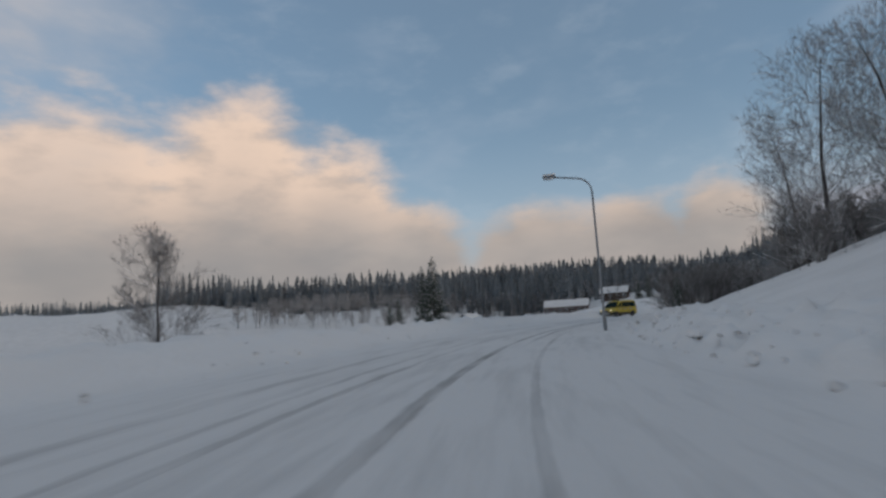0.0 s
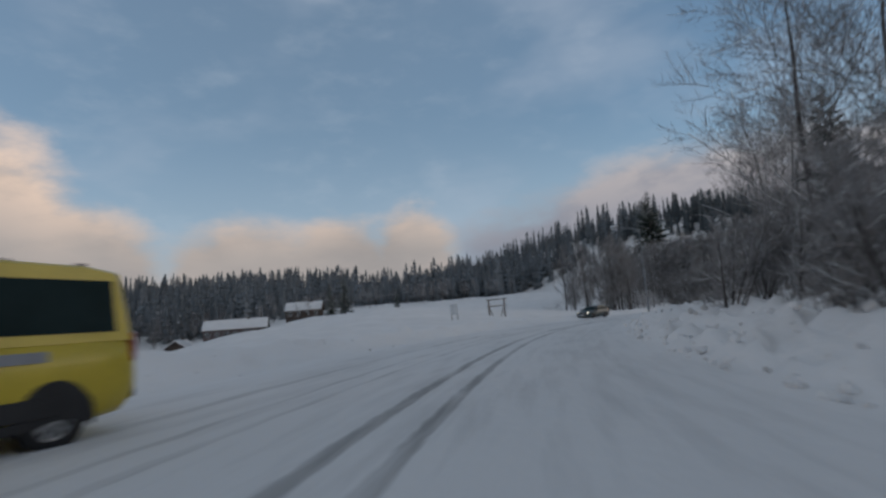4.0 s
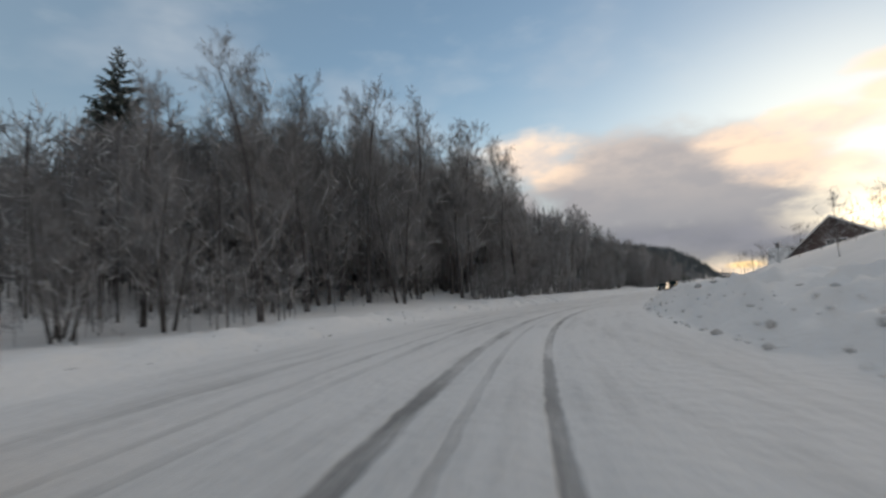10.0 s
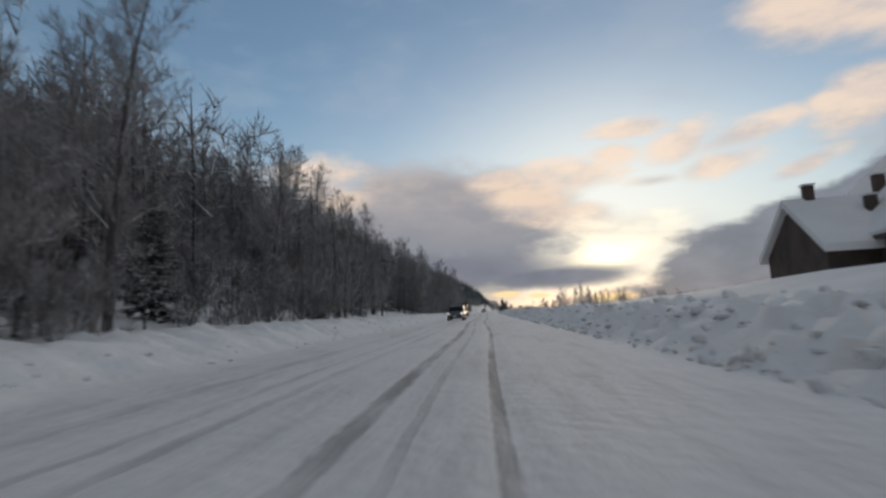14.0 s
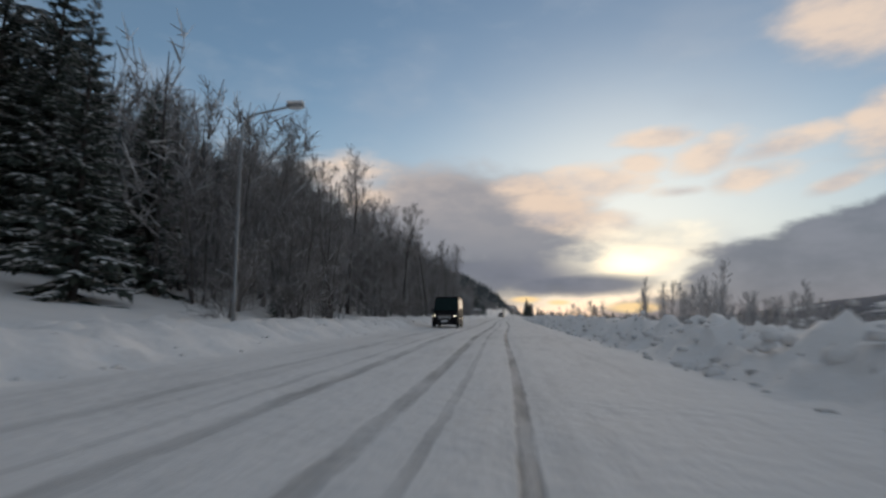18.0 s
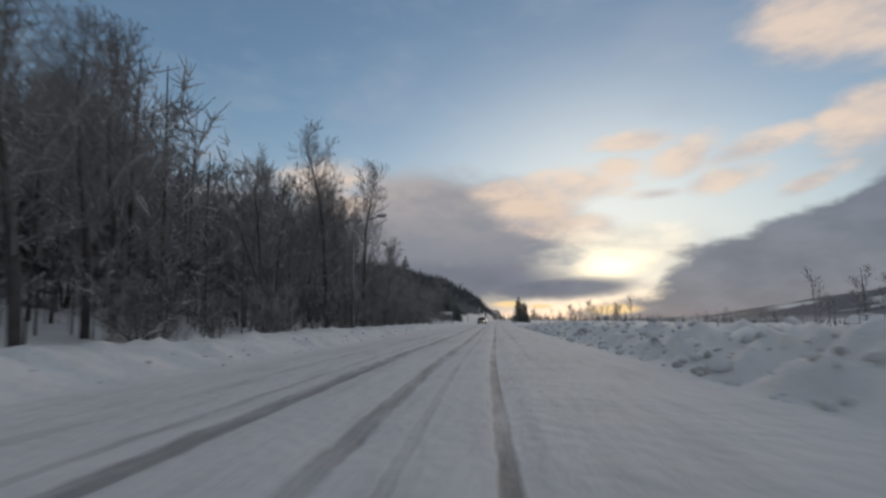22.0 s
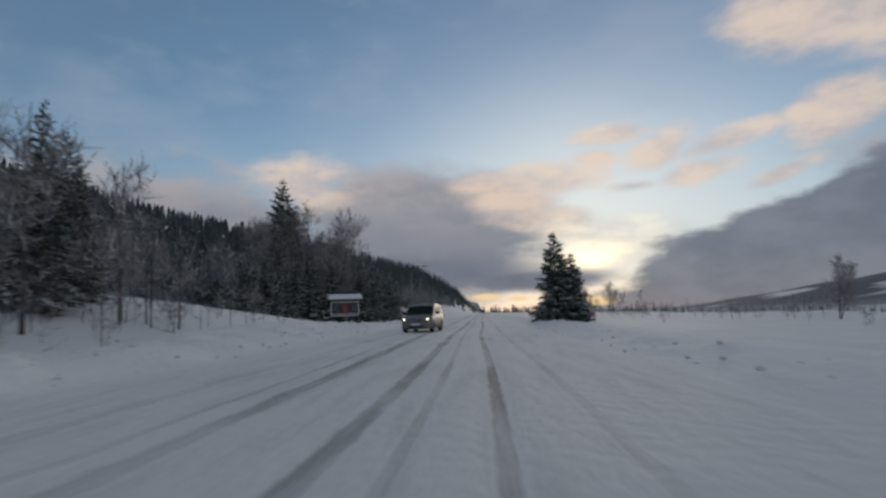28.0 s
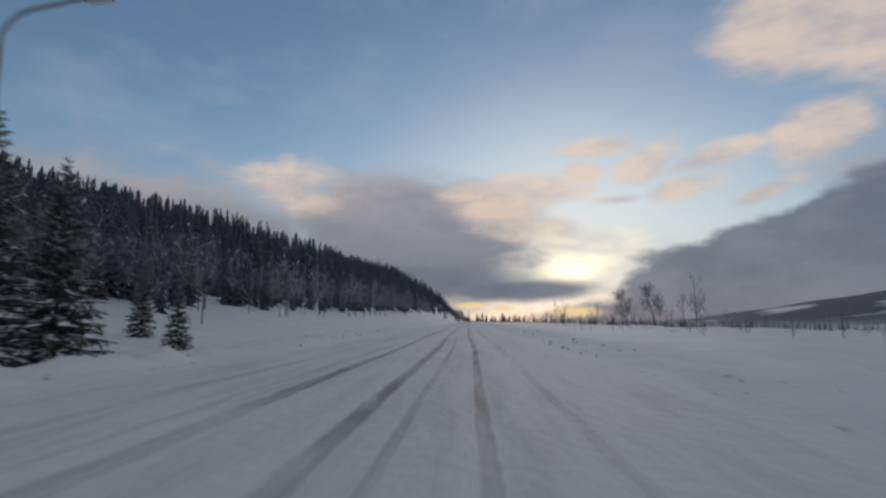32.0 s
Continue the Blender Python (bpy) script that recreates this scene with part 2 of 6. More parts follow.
colour = wmix(wmath("MULTIPLY", low_grey, 0.9), colour, wmix(wstep(wisp.outputs[0], 0.35, 0.7), rgb(0.135, 0.15, 0.185), rgb(0.20, 0.21, 0.25)))
strip = cover(SUN_STRIP)
colour = wmix(wmath("MULTIPLY", strip, 0.9), colour, rgb(1.05, 0.74, 0.36))
background = wnode("ShaderNodeBackground")
wl.new(colour, background.inputs["Color"])
background.inputs["Strength"].default_value = 1.0
wl.new(background.outputs[0], wnode("ShaderNodeOutputWorld").inputs["Surface"])

sun = new("sun", bpy.data.lights.new("sun", "SUN"))
sun.data.energy, sun.data.angle, sun.data.color = 0.7, radians(24), (1.0, 0.80, 0.60)
sun.matrix_basis = look((0, 0, 50), Vector((0, 0, 50)) - way(SUN_AZ, 8.0))


# ---------------------------------------------------------------- materials
def material(name, base, rough=0.6, metal=0.0, spread=0.25, size=4.0, fine=40.0, bump=0.2, second=None, mix=0.5, spec=0.3, space="Object", random_tint=0.0):
    """Two colours broken up at two scales, with fine relief."""
    m = bpy.data.materials.new(name)
    m.use_nodes = True
    nt = m.node_tree
    n, l = nt.nodes, nt.links
    bsdf = n["Principled BSDF"]
    co = n.new("ShaderNodeTexCoord").outputs[space]
    big = n.new("ShaderNodeTexNoise")
    big.inputs["Scale"].default_value = size
    big.inputs["Detail"].default_value = 5.0
    small = n.new("ShaderNodeTexNoise")
    small.inputs["Scale"].default_value = fine
    small.inputs["Detail"].default_value = 3.0
    l.new(co, big.inputs["Vector"])
    l.new(co, small.inputs["Vector"])
    add = n.new("ShaderNodeMath")
    add.operation = "MULTIPLY_ADD"
    l.new(small.outputs[0], add.inputs[0])
    add.inputs[1].default_value = 0.45
    l.new(big.outputs[0], add.inputs[2])
    ramp = n.new("ShaderNodeValToRGB")
    e = ramp.color_ramp.elements
    other = second or tuple(c * (1 - spread) for c in base)
    e[0].position, e[0].color = 0.75 - 0.35 * mix - 0.1, rgb(*other)
    e[1].position, e[1].color = 0.75 + 0.35 * (1 - mix) - 0.02, rgb(*base)
    l.new(add.outputs[0], ramp.inputs["Fac"])
    out = ramp.outputs["Color"]
    if random_tint:
        info = n.new("ShaderNodeObjectInfo")
        hsv = n.new("ShaderNodeHueSaturation")
        rng = n.new("ShaderNodeMapRange")
        rng.inputs["To Min"].default_value, rng.inputs["To Max"].default_value = 1 - random_tint, 1 + random_tint
        l.new(info.outputs["Random"], rng.inputs["Value"])
        l.new(rng.outputs[0], hsv.inputs["Value"])
        l.new(out, hsv.inputs["Color"])
        out = hsv.outputs["Color"]
    l.new(out, bsdf.inputs["Base Color"])
    bsdf.inputs["Roughness"].default_value = rough
    bsdf.inputs["Metallic"].default_value = metal
    bsdf.inputs["Specular IOR Level"].default_value = spec
    if bump:
        b = n.new("ShaderNodeBump")
        b.inputs["Strength"].default_value = bump
        b.inputs["Distance"].default_value = 0.02
        l.new(small.outputs[0], b.inputs["Height"])
        l.new(b.outputs[0], bsdf.inputs["Normal"])
    return m


def lamp_material(name, colour, strength):
    m = bpy.data.materials.new(name)
    m.use_nodes = True
    b = m.node_tree.nodes["Principled BSDF"]
    b.inputs["Base Color"].default_value = rgb(0.8, 0.8, 0.8)
    b.inputs["Emission Color"].default_value = rgb(*colour)
    b.inputs["Emission Strength"].default_value = strength
    return m


SNOW = material("snow", (0.83, 0.82, 0.81), 0.75, spread=0.12, size=0.35, fine=9.0, bump=0.35, spec=0.25)
TREE_SNOW = material("tree_snow", (0.84, 0.83, 0.82), 0.8, spread=0.2, size=2.0, fine=14.0, bump=0.3)
BARK = material("bark", (0.10, 0.09, 0.085), 0.9, size=3.0, fine=30.0, second=(0.045, 0.04, 0.038), bump=0.5)
BIRCH_BARK = material("birch_bark", (0.11, 0.10, 0.097), 0.9, size=2.5, fine=18.0, second=(0.045, 0.04, 0.038), bump=0.4)
# pale grey for the far grove: haze painted into twigs and bark
HAZED_TWIG = material("hazed_twig", (0.52, 0.51, 0.51), 0.9, size=0.8, fine=6.0, second=(0.22, 0.21, 0.21), bump=0.0, random_tint=0.2)
TWIG = material("twig", (0.36, 0.345, 0.34), 0.9, size=0.8, fine=6.0, second=(0.10, 0.092, 0.09), bump=0.0, random_tint=0.25)
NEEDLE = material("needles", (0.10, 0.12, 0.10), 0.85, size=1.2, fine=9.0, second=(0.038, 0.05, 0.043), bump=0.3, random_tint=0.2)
# air haze is put into this needle colour, greyer and bluer than NEEDLE
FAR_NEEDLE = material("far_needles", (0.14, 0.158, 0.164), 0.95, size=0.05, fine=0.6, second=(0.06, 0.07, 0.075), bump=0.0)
# rimed hill spruces, with distance haze mixed into the colour as paler blue-grey
HILL_NEEDLE = material("rimed_hazy_far_needles", (0.25, 0.27, 0.285), 0.95, size=0.05, fine=0.6, second=(0.11, 0.122, 0.13), bump=0.0)
FAR_TWIG = material("far_twigs", (0.36, 0.35, 0.35), 0.95, size=0.05, fine=0.8, second=(0.14, 0.132, 0.132), bump=0.0)
GALV = material("galvanised_steel", (0.30, 0.31, 0.32), 0.55, 0.6, size=3.0, fine=25.0, bump=0.1)
DARK_STEEL = material("dark_steel", (0.05, 0.05, 0.055), 0.5, 0.4, size=3.0, fine=25.0, bump=0.1)
WOOD = material("weathered_wood", (0.17, 0.13, 0.10), 0.85, size=2.0, fine=25.0, second=(0.08, 0.06, 0.05), bump=0.4)
RED_WOOD = material("red_painted_wood", (0.13, 0.098, 0.09), 0.8, size=1.0, fine=14.0, second=(0.085, 0.064, 0.059), bump=0.3, random_tint=0.12)
BROWN_WOOD = material("brown_wood", (0.10, 0.075, 0.06), 0.85, size=1.0, fine=14.0, second=(0.05, 0.04, 0.035), bump=0.3, random_tint=0.12)
WHITE_PAINT = material("white_paint", (0.75, 0.75, 0.74), 0.6, size=2.0, fine=20.0, spread=0.15, bump=0.1)
GLASS = material("window_glass", (0.05, 0.055, 0.06), 0.12, size=1.0, fine=5.0, spread=0.3, bump=0.0, spec=0.6)

# ---------------------------------------------------------------- the road's plan
# heading of the lane in degrees over its length in metres; the straight begins near 216 m
S_KNOTS = [-140, -60, 0, 33.2, 66.4, 99.6, 132.8, 166, 199.2, 216, 224, 300, 531, 1100, 2400]
H_KNOTS = [130, 115, 94.0, 78.6, 62.6, 49.2, 33.8, 19.6, 5.5, 0.3, 0.0, 0, -1.8, -2.5, -2.0]
LANE = 1.6                # the lane's driving line lies this far right of the road's middle
ORIGIN_S = 265.6


def road_line(step=1.0):
    s = np.arange(-140, 1600, step)
    h = np.interp(s, S_KNOTS, H_KNOTS)
    kernel = np.hanning(25)
    h = np.convolve(np.pad(h, 12, mode="edge"), kernel / kernel.sum(), "valid")
    a = np.radians(h)
    x, y = np.cumsum(-np.sin(a)) * step, np.cumsum(np.cos(a)) * step
    i = np.argmin(np.abs(s - ORIGIN_S))
    x, y = x - x[i], y - y[i]
    return s, x - LANE * np.cos(a), y - LANE * np.sin(a), a


ROAD_S, ROAD_X, ROAD_Y, ROAD_A = road_line()


def on_road(s, d, z=0.0):
    """World place at s metres along the road and d metres right of its middle."""
    x, y, a = (np.interp(s, ROAD_S, k) for k in (ROAD_X, ROAD_Y, ROAD_A))
    return Vector((x + d * math.cos(a), y + d * math.sin(a), z))


def road_turn(s):
    return float(np.interp(s, ROAD_S, ROAD_A))


def to_road(x, y):
    """s and d of world places (arrays)."""
    x, y = np.asarray(x, float).ravel(), np.asarray(y, float).ravel()
    s, d = np.empty(len(x)), np.empty(len(x))
    px, py, pa, ps = ROAD_X[::3], ROAD_Y[::3], ROAD_A[::3], ROAD_S[::3]
    for i in range(0, len(x), 4000):
        k = slice(i, i + 4000)
        n = np.argmin((x[k, None] - px) ** 2 + (y[k, None] - py) ** 2, axis=1)
        dx, dy = x[k] - px[n], y[k] - py[n]
        s[k] = ps[n] - dx * np.sin(pa[n]) + dy * np.cos(pa[n])
        off = dx * np.cos(pa[n]) + dy * np.sin(pa[n])
        d[k] = np.where(np.abs(off) > 40, np.sign(off) * np.hypot(dx, dy), off)
    return s, d


# heights beside the road: rows by s, columns by distance from the road's middle
D_RIGHT = [0, 5.0, 6.5, 9, 14, 25, 45, 90, 200, 600]
RIGHT = {
    -140: [0, 0.1, 0.6, 0.9, 2.5, 6.5, 11, 16, 16, 10],
    20: [0, 0.1, 0.55, 0.9, 2.6, 7.0, 12, 16, 16, 10],
    60: [0, 0.1, 0.6, 1.0, 2.6, 6.5, 11, 15, 15, 10],
    100: [0, 0.1, 0.7, 0.8, 1.8, 5.2, 9, 14, 15, 10],
    114: [0, 0.1, 0.65, 0.8, 2.0, 5.2, 8.6, 13, 14, 9],
    127: [0, 0.1, 0.8, 2.0, 3.9, 6.0, 8.2, 12, 13, 8],
    155: [0, 0.1, 0.8, 1.9, 4.0, 5.6, 6.3, 7.5, 7, 2],
    185: [0, 0.1, 0.7, 1.3, 3.0, 4.2, 4.9, 5, 3, -8],
    215: [0, 0.1, 0.8, 1.1, 2.3, 3.5, 4.2, 4, 0, -12],
    250: [0, 0.1, 0.8, 1.0, 1.9, 3.0, 3.6, 3, -4, -16],
    275: [0, 0.1, 0.75, 0.9, 1.4, 1.9, 2.0, 0, -8, -20],
    305: [0, 0.1, 0.75, 0.6, 0.7, 0.6, 0.2, -4, -13, -24],
    325: [0, 0.1, 0.75, 0.2, -1.2, -3.6, -7.6, -11, -16, -26],
    400: [0, 0.1, 0.7, 0.2, -0.8, -2.8, -6.6, -10, -15, -28],
    450: [0, 0.05, 0.22, 0.05, -0.2, -0.6, -1.2, -3, -9, -26],
    530: [0, 0.05, 0.25, 0.05, -0.2, -0.5, -1.0, -3, -9, -26],
    1600: [0, 0.05, 0.3, 0.1, -0.2, -0.6, -1.0, -3, -9, -26],
}
D_LEFT = [0, 5.0, 6.5, 9, 14, 25, 45, 90, 130, 270, 600]
LEFT = {
    -140: [0, 0.15, 0.9, 0.6, -1.0, -3.5, -7, -11, -13, -14, -20],
    20: [0, 0.15, 0.9, 0.6, -0.8, -2.8, -6, -10, -11, -6, 10],
    60: [0, 0.15, 0.85, 0.5, -0.5, -2.0, -4.5, -7.5, -8, 6, 26],
    100: [0, 0.1, 0.6, 0.4, 0.1, -0.4, -1.0, -1.6, -1.4, 13, 28],
    140: [0, 0.1, 0.45, 0.45, 0.6, 1.7, 3.9, 6.6, 8.0, 14, 22],
    180: [0, 0.1, 0.45, 0.3, 0.2, 0.4, 1.4, 5.3, 8.0, 15, 20],
    215: [0, 0.1, 0.6, 0.8, 1.6, 3.2, 5.5, 8, 9.5, 15, 22],
    260: [0, 0.1, 0.7, 0.9, 1.8, 4.2, 11, 20, 22, 22, 26],
    300: [0, 0.1, 0.7, 0.9, 1.7, 4.4, 13, 33, 42, 44, 40],
    340: [0, 0.1, 0.6, 0.7, 1.4, 4.2, 12, 31, 42, 46, 40],
    420: [0, 0.1, 0.6, 0.5, 0.8, 2.6, 8, 27, 40, 46, 40],
    470: [0, 0.1, 0.4, 0.3, 0.5, 1.5, 6, 23, 36, 44, 40],
    492: [0, 0.1, 0.5, 0.9, 2.1, 3.8, 8, 22, 35, 43, 40],
    504: [0, 0.1, 0.45, 0.7, 1.5, 3.0, 7, 22, 35, 43, 40],
    514: [0, 0.1, 0.3, 0.1, 0.0, 0.8, 5, 21, 34, 42, 40],
    560: [0, 0.1, 0.2, -0.3, -0.5, 0.6, 5, 21, 34, 42, 40],
    620: [0, 0.1, 0.5, 0.4, 0.6, 2.2, 6, 21, 34, 42, 40],
    900: [0, 0.1, 0.5, 0.8, 2, 6, 16, 38, 52, 55, 50],
    1250: [0, 0.1, 0.5, 1, 3, 10, 30, 56, 64, 60, 50],
    1600: [0, 0.1, 0.5, 0.8, 1.5, 4.0, 10, 24, 30, 30, 20],
}


def table(rows, cols, s, d):
    keys = np.array(sorted(rows), float)
    grid = np.array([rows[k] for k in sorted(rows)], float)
    s = np.clip(s, keys[0], keys[-1] - 1e-6)
    i = np.clip(np.searchsorted(keys, s, side="right") - 1, 0, len(keys) - 2)
    f = smooth((s - keys[i]) / (keys[i + 1] - keys[i]))
    out = np.empty(len(s))
    cols = np.array(cols, float)
    d = np.clip(d, 0, cols[-1] - 1e-6)
    j = np.clip(np.searchsorted(cols, d, side="right") - 1, 0, len(cols) - 2)
    g = (d - cols[j]) / (cols[j + 1] - cols[j])
    out = (grid[i, j] * (1 - g) + grid[i, j + 1] * g) * (1 - f) + (grid[i + 1, j] * (1 - g) + grid[i + 1, j + 1] * g) * f
    return out


def waves(x, y, size, seed):
    """Smooth irregular relief, about -1 to 1."""
    r = np.random.RandomState(seed)
    out = np.zeros_like(x)
    for k in range(7):
        a, f, p = r.uniform(0, 2 * np.pi), r.uniform(0.6, 1.7) * 2 * np.pi / size, r.uniform(0, 2 * np.pi)
        out += np.sin((x * np.cos(a) + y * np.sin(a)) * f + p + 0.8 * np.sin((x * np.sin(a) - y * np.cos(a)) * f * 0.6 + p * 2))
    return out / 4.0


def ground_z(x, y):
    x, y = np.asarray(x, float), np.asarray(y, float)
    shape = x.shape
    x, y = x.ravel(), y.ravel()
    s, d = to_road(x, y)
    z = np.where(d > 0, table(RIGHT, D_RIGHT, s, np.abs(d)), table(LEFT, D_LEFT, s, np.abs(d)))
    off = np.abs(d)
    z += waves(x, y, 26, 1) * 0.5 * smooth((off - 14) / 40) + waves(x, y, 7, 2) * 0.12 * smooth((off - 6) / 8)
    z += waves(x, y, 130, 3) * 4.0 * smooth((off - 110) / 200)
    # a hollow with farms below the bend, and the hill behind it
    z -= 13.0 * np.exp(-((x + 108) / 85) ** 2 - ((y + 197) / 40) ** 2) * smooth((off - 20) / 60)
    z -= 1.5 * np.exp(-((x + 125) / 35) ** 2 - ((y + 156) / 26) ** 2)
    z += 13.0 * np.exp(-((x + 390) / 110) ** 2 - ((y + 190) / 70) ** 2)
    # far hills across the valley and behind the fields
    for hx, hy, wide, deep, high in ((1700, 1300, 900, 800, 165), (2500, 300, 900, 1300, 150), (-1900, -500, 700, 1500, 120), (-300, -1900, 1700, 600, 60), (-900, 3000, 1200, 500, 60)):
        z += high * np.exp(-((x - hx) / wide) ** 2 - ((y - hy) / deep) ** 2) * smooth((off - 250) / 500)
    return z.reshape(shape)


def bank_lumps(s, d):
    """The ploughed bank beside the road: lumps and clods."""
    off = np.abs(d)
    on = smooth((off - 4.6) / 0.9) * (1 - smooth((off - 7.5) / 2.5))
    x = s * np.where(d > 0, 1.0, 1.13) + np.where(d > 0, 0, 400)
    big = waves(x, d, 5.5, 11) * 0.05 + waves(x, d, 2.4, 12) * 0.09 + np.abs(waves(x, d, 1.4, 13)) * 0.20 + np.abs(waves(x, d, 0.8, 14)) * 0.18 + np.abs(waves(x, d, 0.5, 15)) * 0.08 - 0.14
    big = np.clip(big, -0.25, 0.36)
    return on * big * np.where(d > 0, 1.3 - 0.85 * smooth((s - 372) / 30), 1.0)


def axis(fine_low, fine_high, step, far_low, far_high):
    mid = np.arange(fine_low, fine_high + step, step)
    out, k = [mid[-1]], step
    while out[-1] < far_high:
        k *= 1.16
        out.append(out[-1] + k)
    low, k = [mid[0]], step
    while low[-1] > far_low:
        k *= 1.16
        low.append(low[-1] - k)
    return np.concatenate([low[:0:-1], mid, out[1:]])


def grid_faces(nx, ny):
    i = np.arange((nx - 1) * (ny - 1))
    a = (i // (nx - 1)) * nx + i % (nx - 1)
    return np.stack([a, a + 1, a + nx + 1, a + nx], 1)


def sheet(name, verts, faces, mat):
    me = bpy.data.meshes.new(name)
    me.vertices.add(len(verts))
    me.vertices.foreach_set("co", np.asarray(verts, np.float32).ravel())
    me.loops.add(len(faces) * 4)
    me.loops.foreach_set("vertex_index", np.asarray(faces, np.int32).ravel())
    me.polygons.add(len(faces))
    me.polygons.foreach_set("loop_start", np.arange(len(faces), dtype=np.int32) * 4)
    me.polygons.foreach_set("use_smooth", np.ones(len(faces), dtype=bool))
    me.update()
    me.validate()
    me.materials.append(mat)
    return new(name, me)


# the ground sheet, sunk under the road strip
gx, gy = axis(-70, 160, 2.2, -3600, 3600), axis(-230, 330, 2.2, -3300, 3800)
GX, GY = np.meshgrid(gx, gy)
gz = ground_z(GX, GY)
gs, gd = to_road(GX, GY)
gz = gz - 0.35 * (1 - smooth((np.abs(gd.reshape(GX.shape)) - 7.5) / 2.5))
# even out the hill inside the bend, where the two arms of the road share it
side = gd.reshape(GX.shape)
even = smooth((side - 55) / 45) * (1 - smooth((GY - 190) / 70)) * smooth((GX - 20) / 60) * (1 - smooth((GX - 1200) / 600))
soft = gz.copy()
for _ in range(260):
    soft[1:-1] = (soft[:-2] + 2 * soft[1:-1] + soft[2:]) / 4
    soft[:, 1:-1] = (soft[:, :-2] + 2 * soft[:, 1:-1] + soft[:, 2:]) / 4
gz = gz * (1 - even) + soft * even


def ground_material():
    """Snow, with far woods dark on the hills where the forest attribute says so."""
    m = SNOW.copy()
    m.name = "snow_and_far_woods"
    n, l = m.node_tree.nodes, m.node_tree.links
    bsdf = n["Principled BSDF"]
    old = bsdf.inputs["Base Color"].links[0].from_socket
    at = n.new("ShaderNodeAttribute")
    at.attribute_name = "woods"
    co = n.new("ShaderNodeTexCoord")
    ns = n.new("ShaderNodeTexNoise")
    ns.inputs["Scale"].default_value, ns.inputs["Detail"].default_value = 0.006, 6.0
    l.new(co.outputs["Object"], ns.inputs["Vector"])
    k = n.new("ShaderNodeMapRange")
    l.new(ns.outputs[0], k.inputs["Value"])
    k.inputs["From Min"].default_value, k.inputs["From Max"].default_value = 0.35, 0.43
    mul = n.new("ShaderNodeMath")
    mul.operation = "MULTIPLY"
    l.new(k.outputs[0], mul.inputs[0])
    l.new(at.outputs["Fac"], mul.inputs[1])
    mx = n.new("ShaderNodeMix")
    mx.data_type = "RGBA"
    l.new(mul.outputs[0], mx.inputs["Factor"])
    l.new(old, mx.inputs["A"])
    mx.inputs["B"].default_value = rgb(0.075, 0.09, 0.12)
    l.new(mx.outputs["Result"], bsdf.inputs["Base Color"])
    return m


ground = tagged(sheet("ground", np.stack([GX, GY, gz], -1).reshape(-1, 3), grid_faces(len(gx), len(gy)), ground_material()), "snow-covered ground with soft drifts beside the road", "ground", kind="structure")

woods = ground.data.attributes.new("woods", "FLOAT", "POINT")
far = smooth((np.hypot(GX - 0, GY - 100) - 700) / 400) * smooth((gz + 22) / 18)
woods.data.foreach_set("value", far.ravel().astype(np.float32))


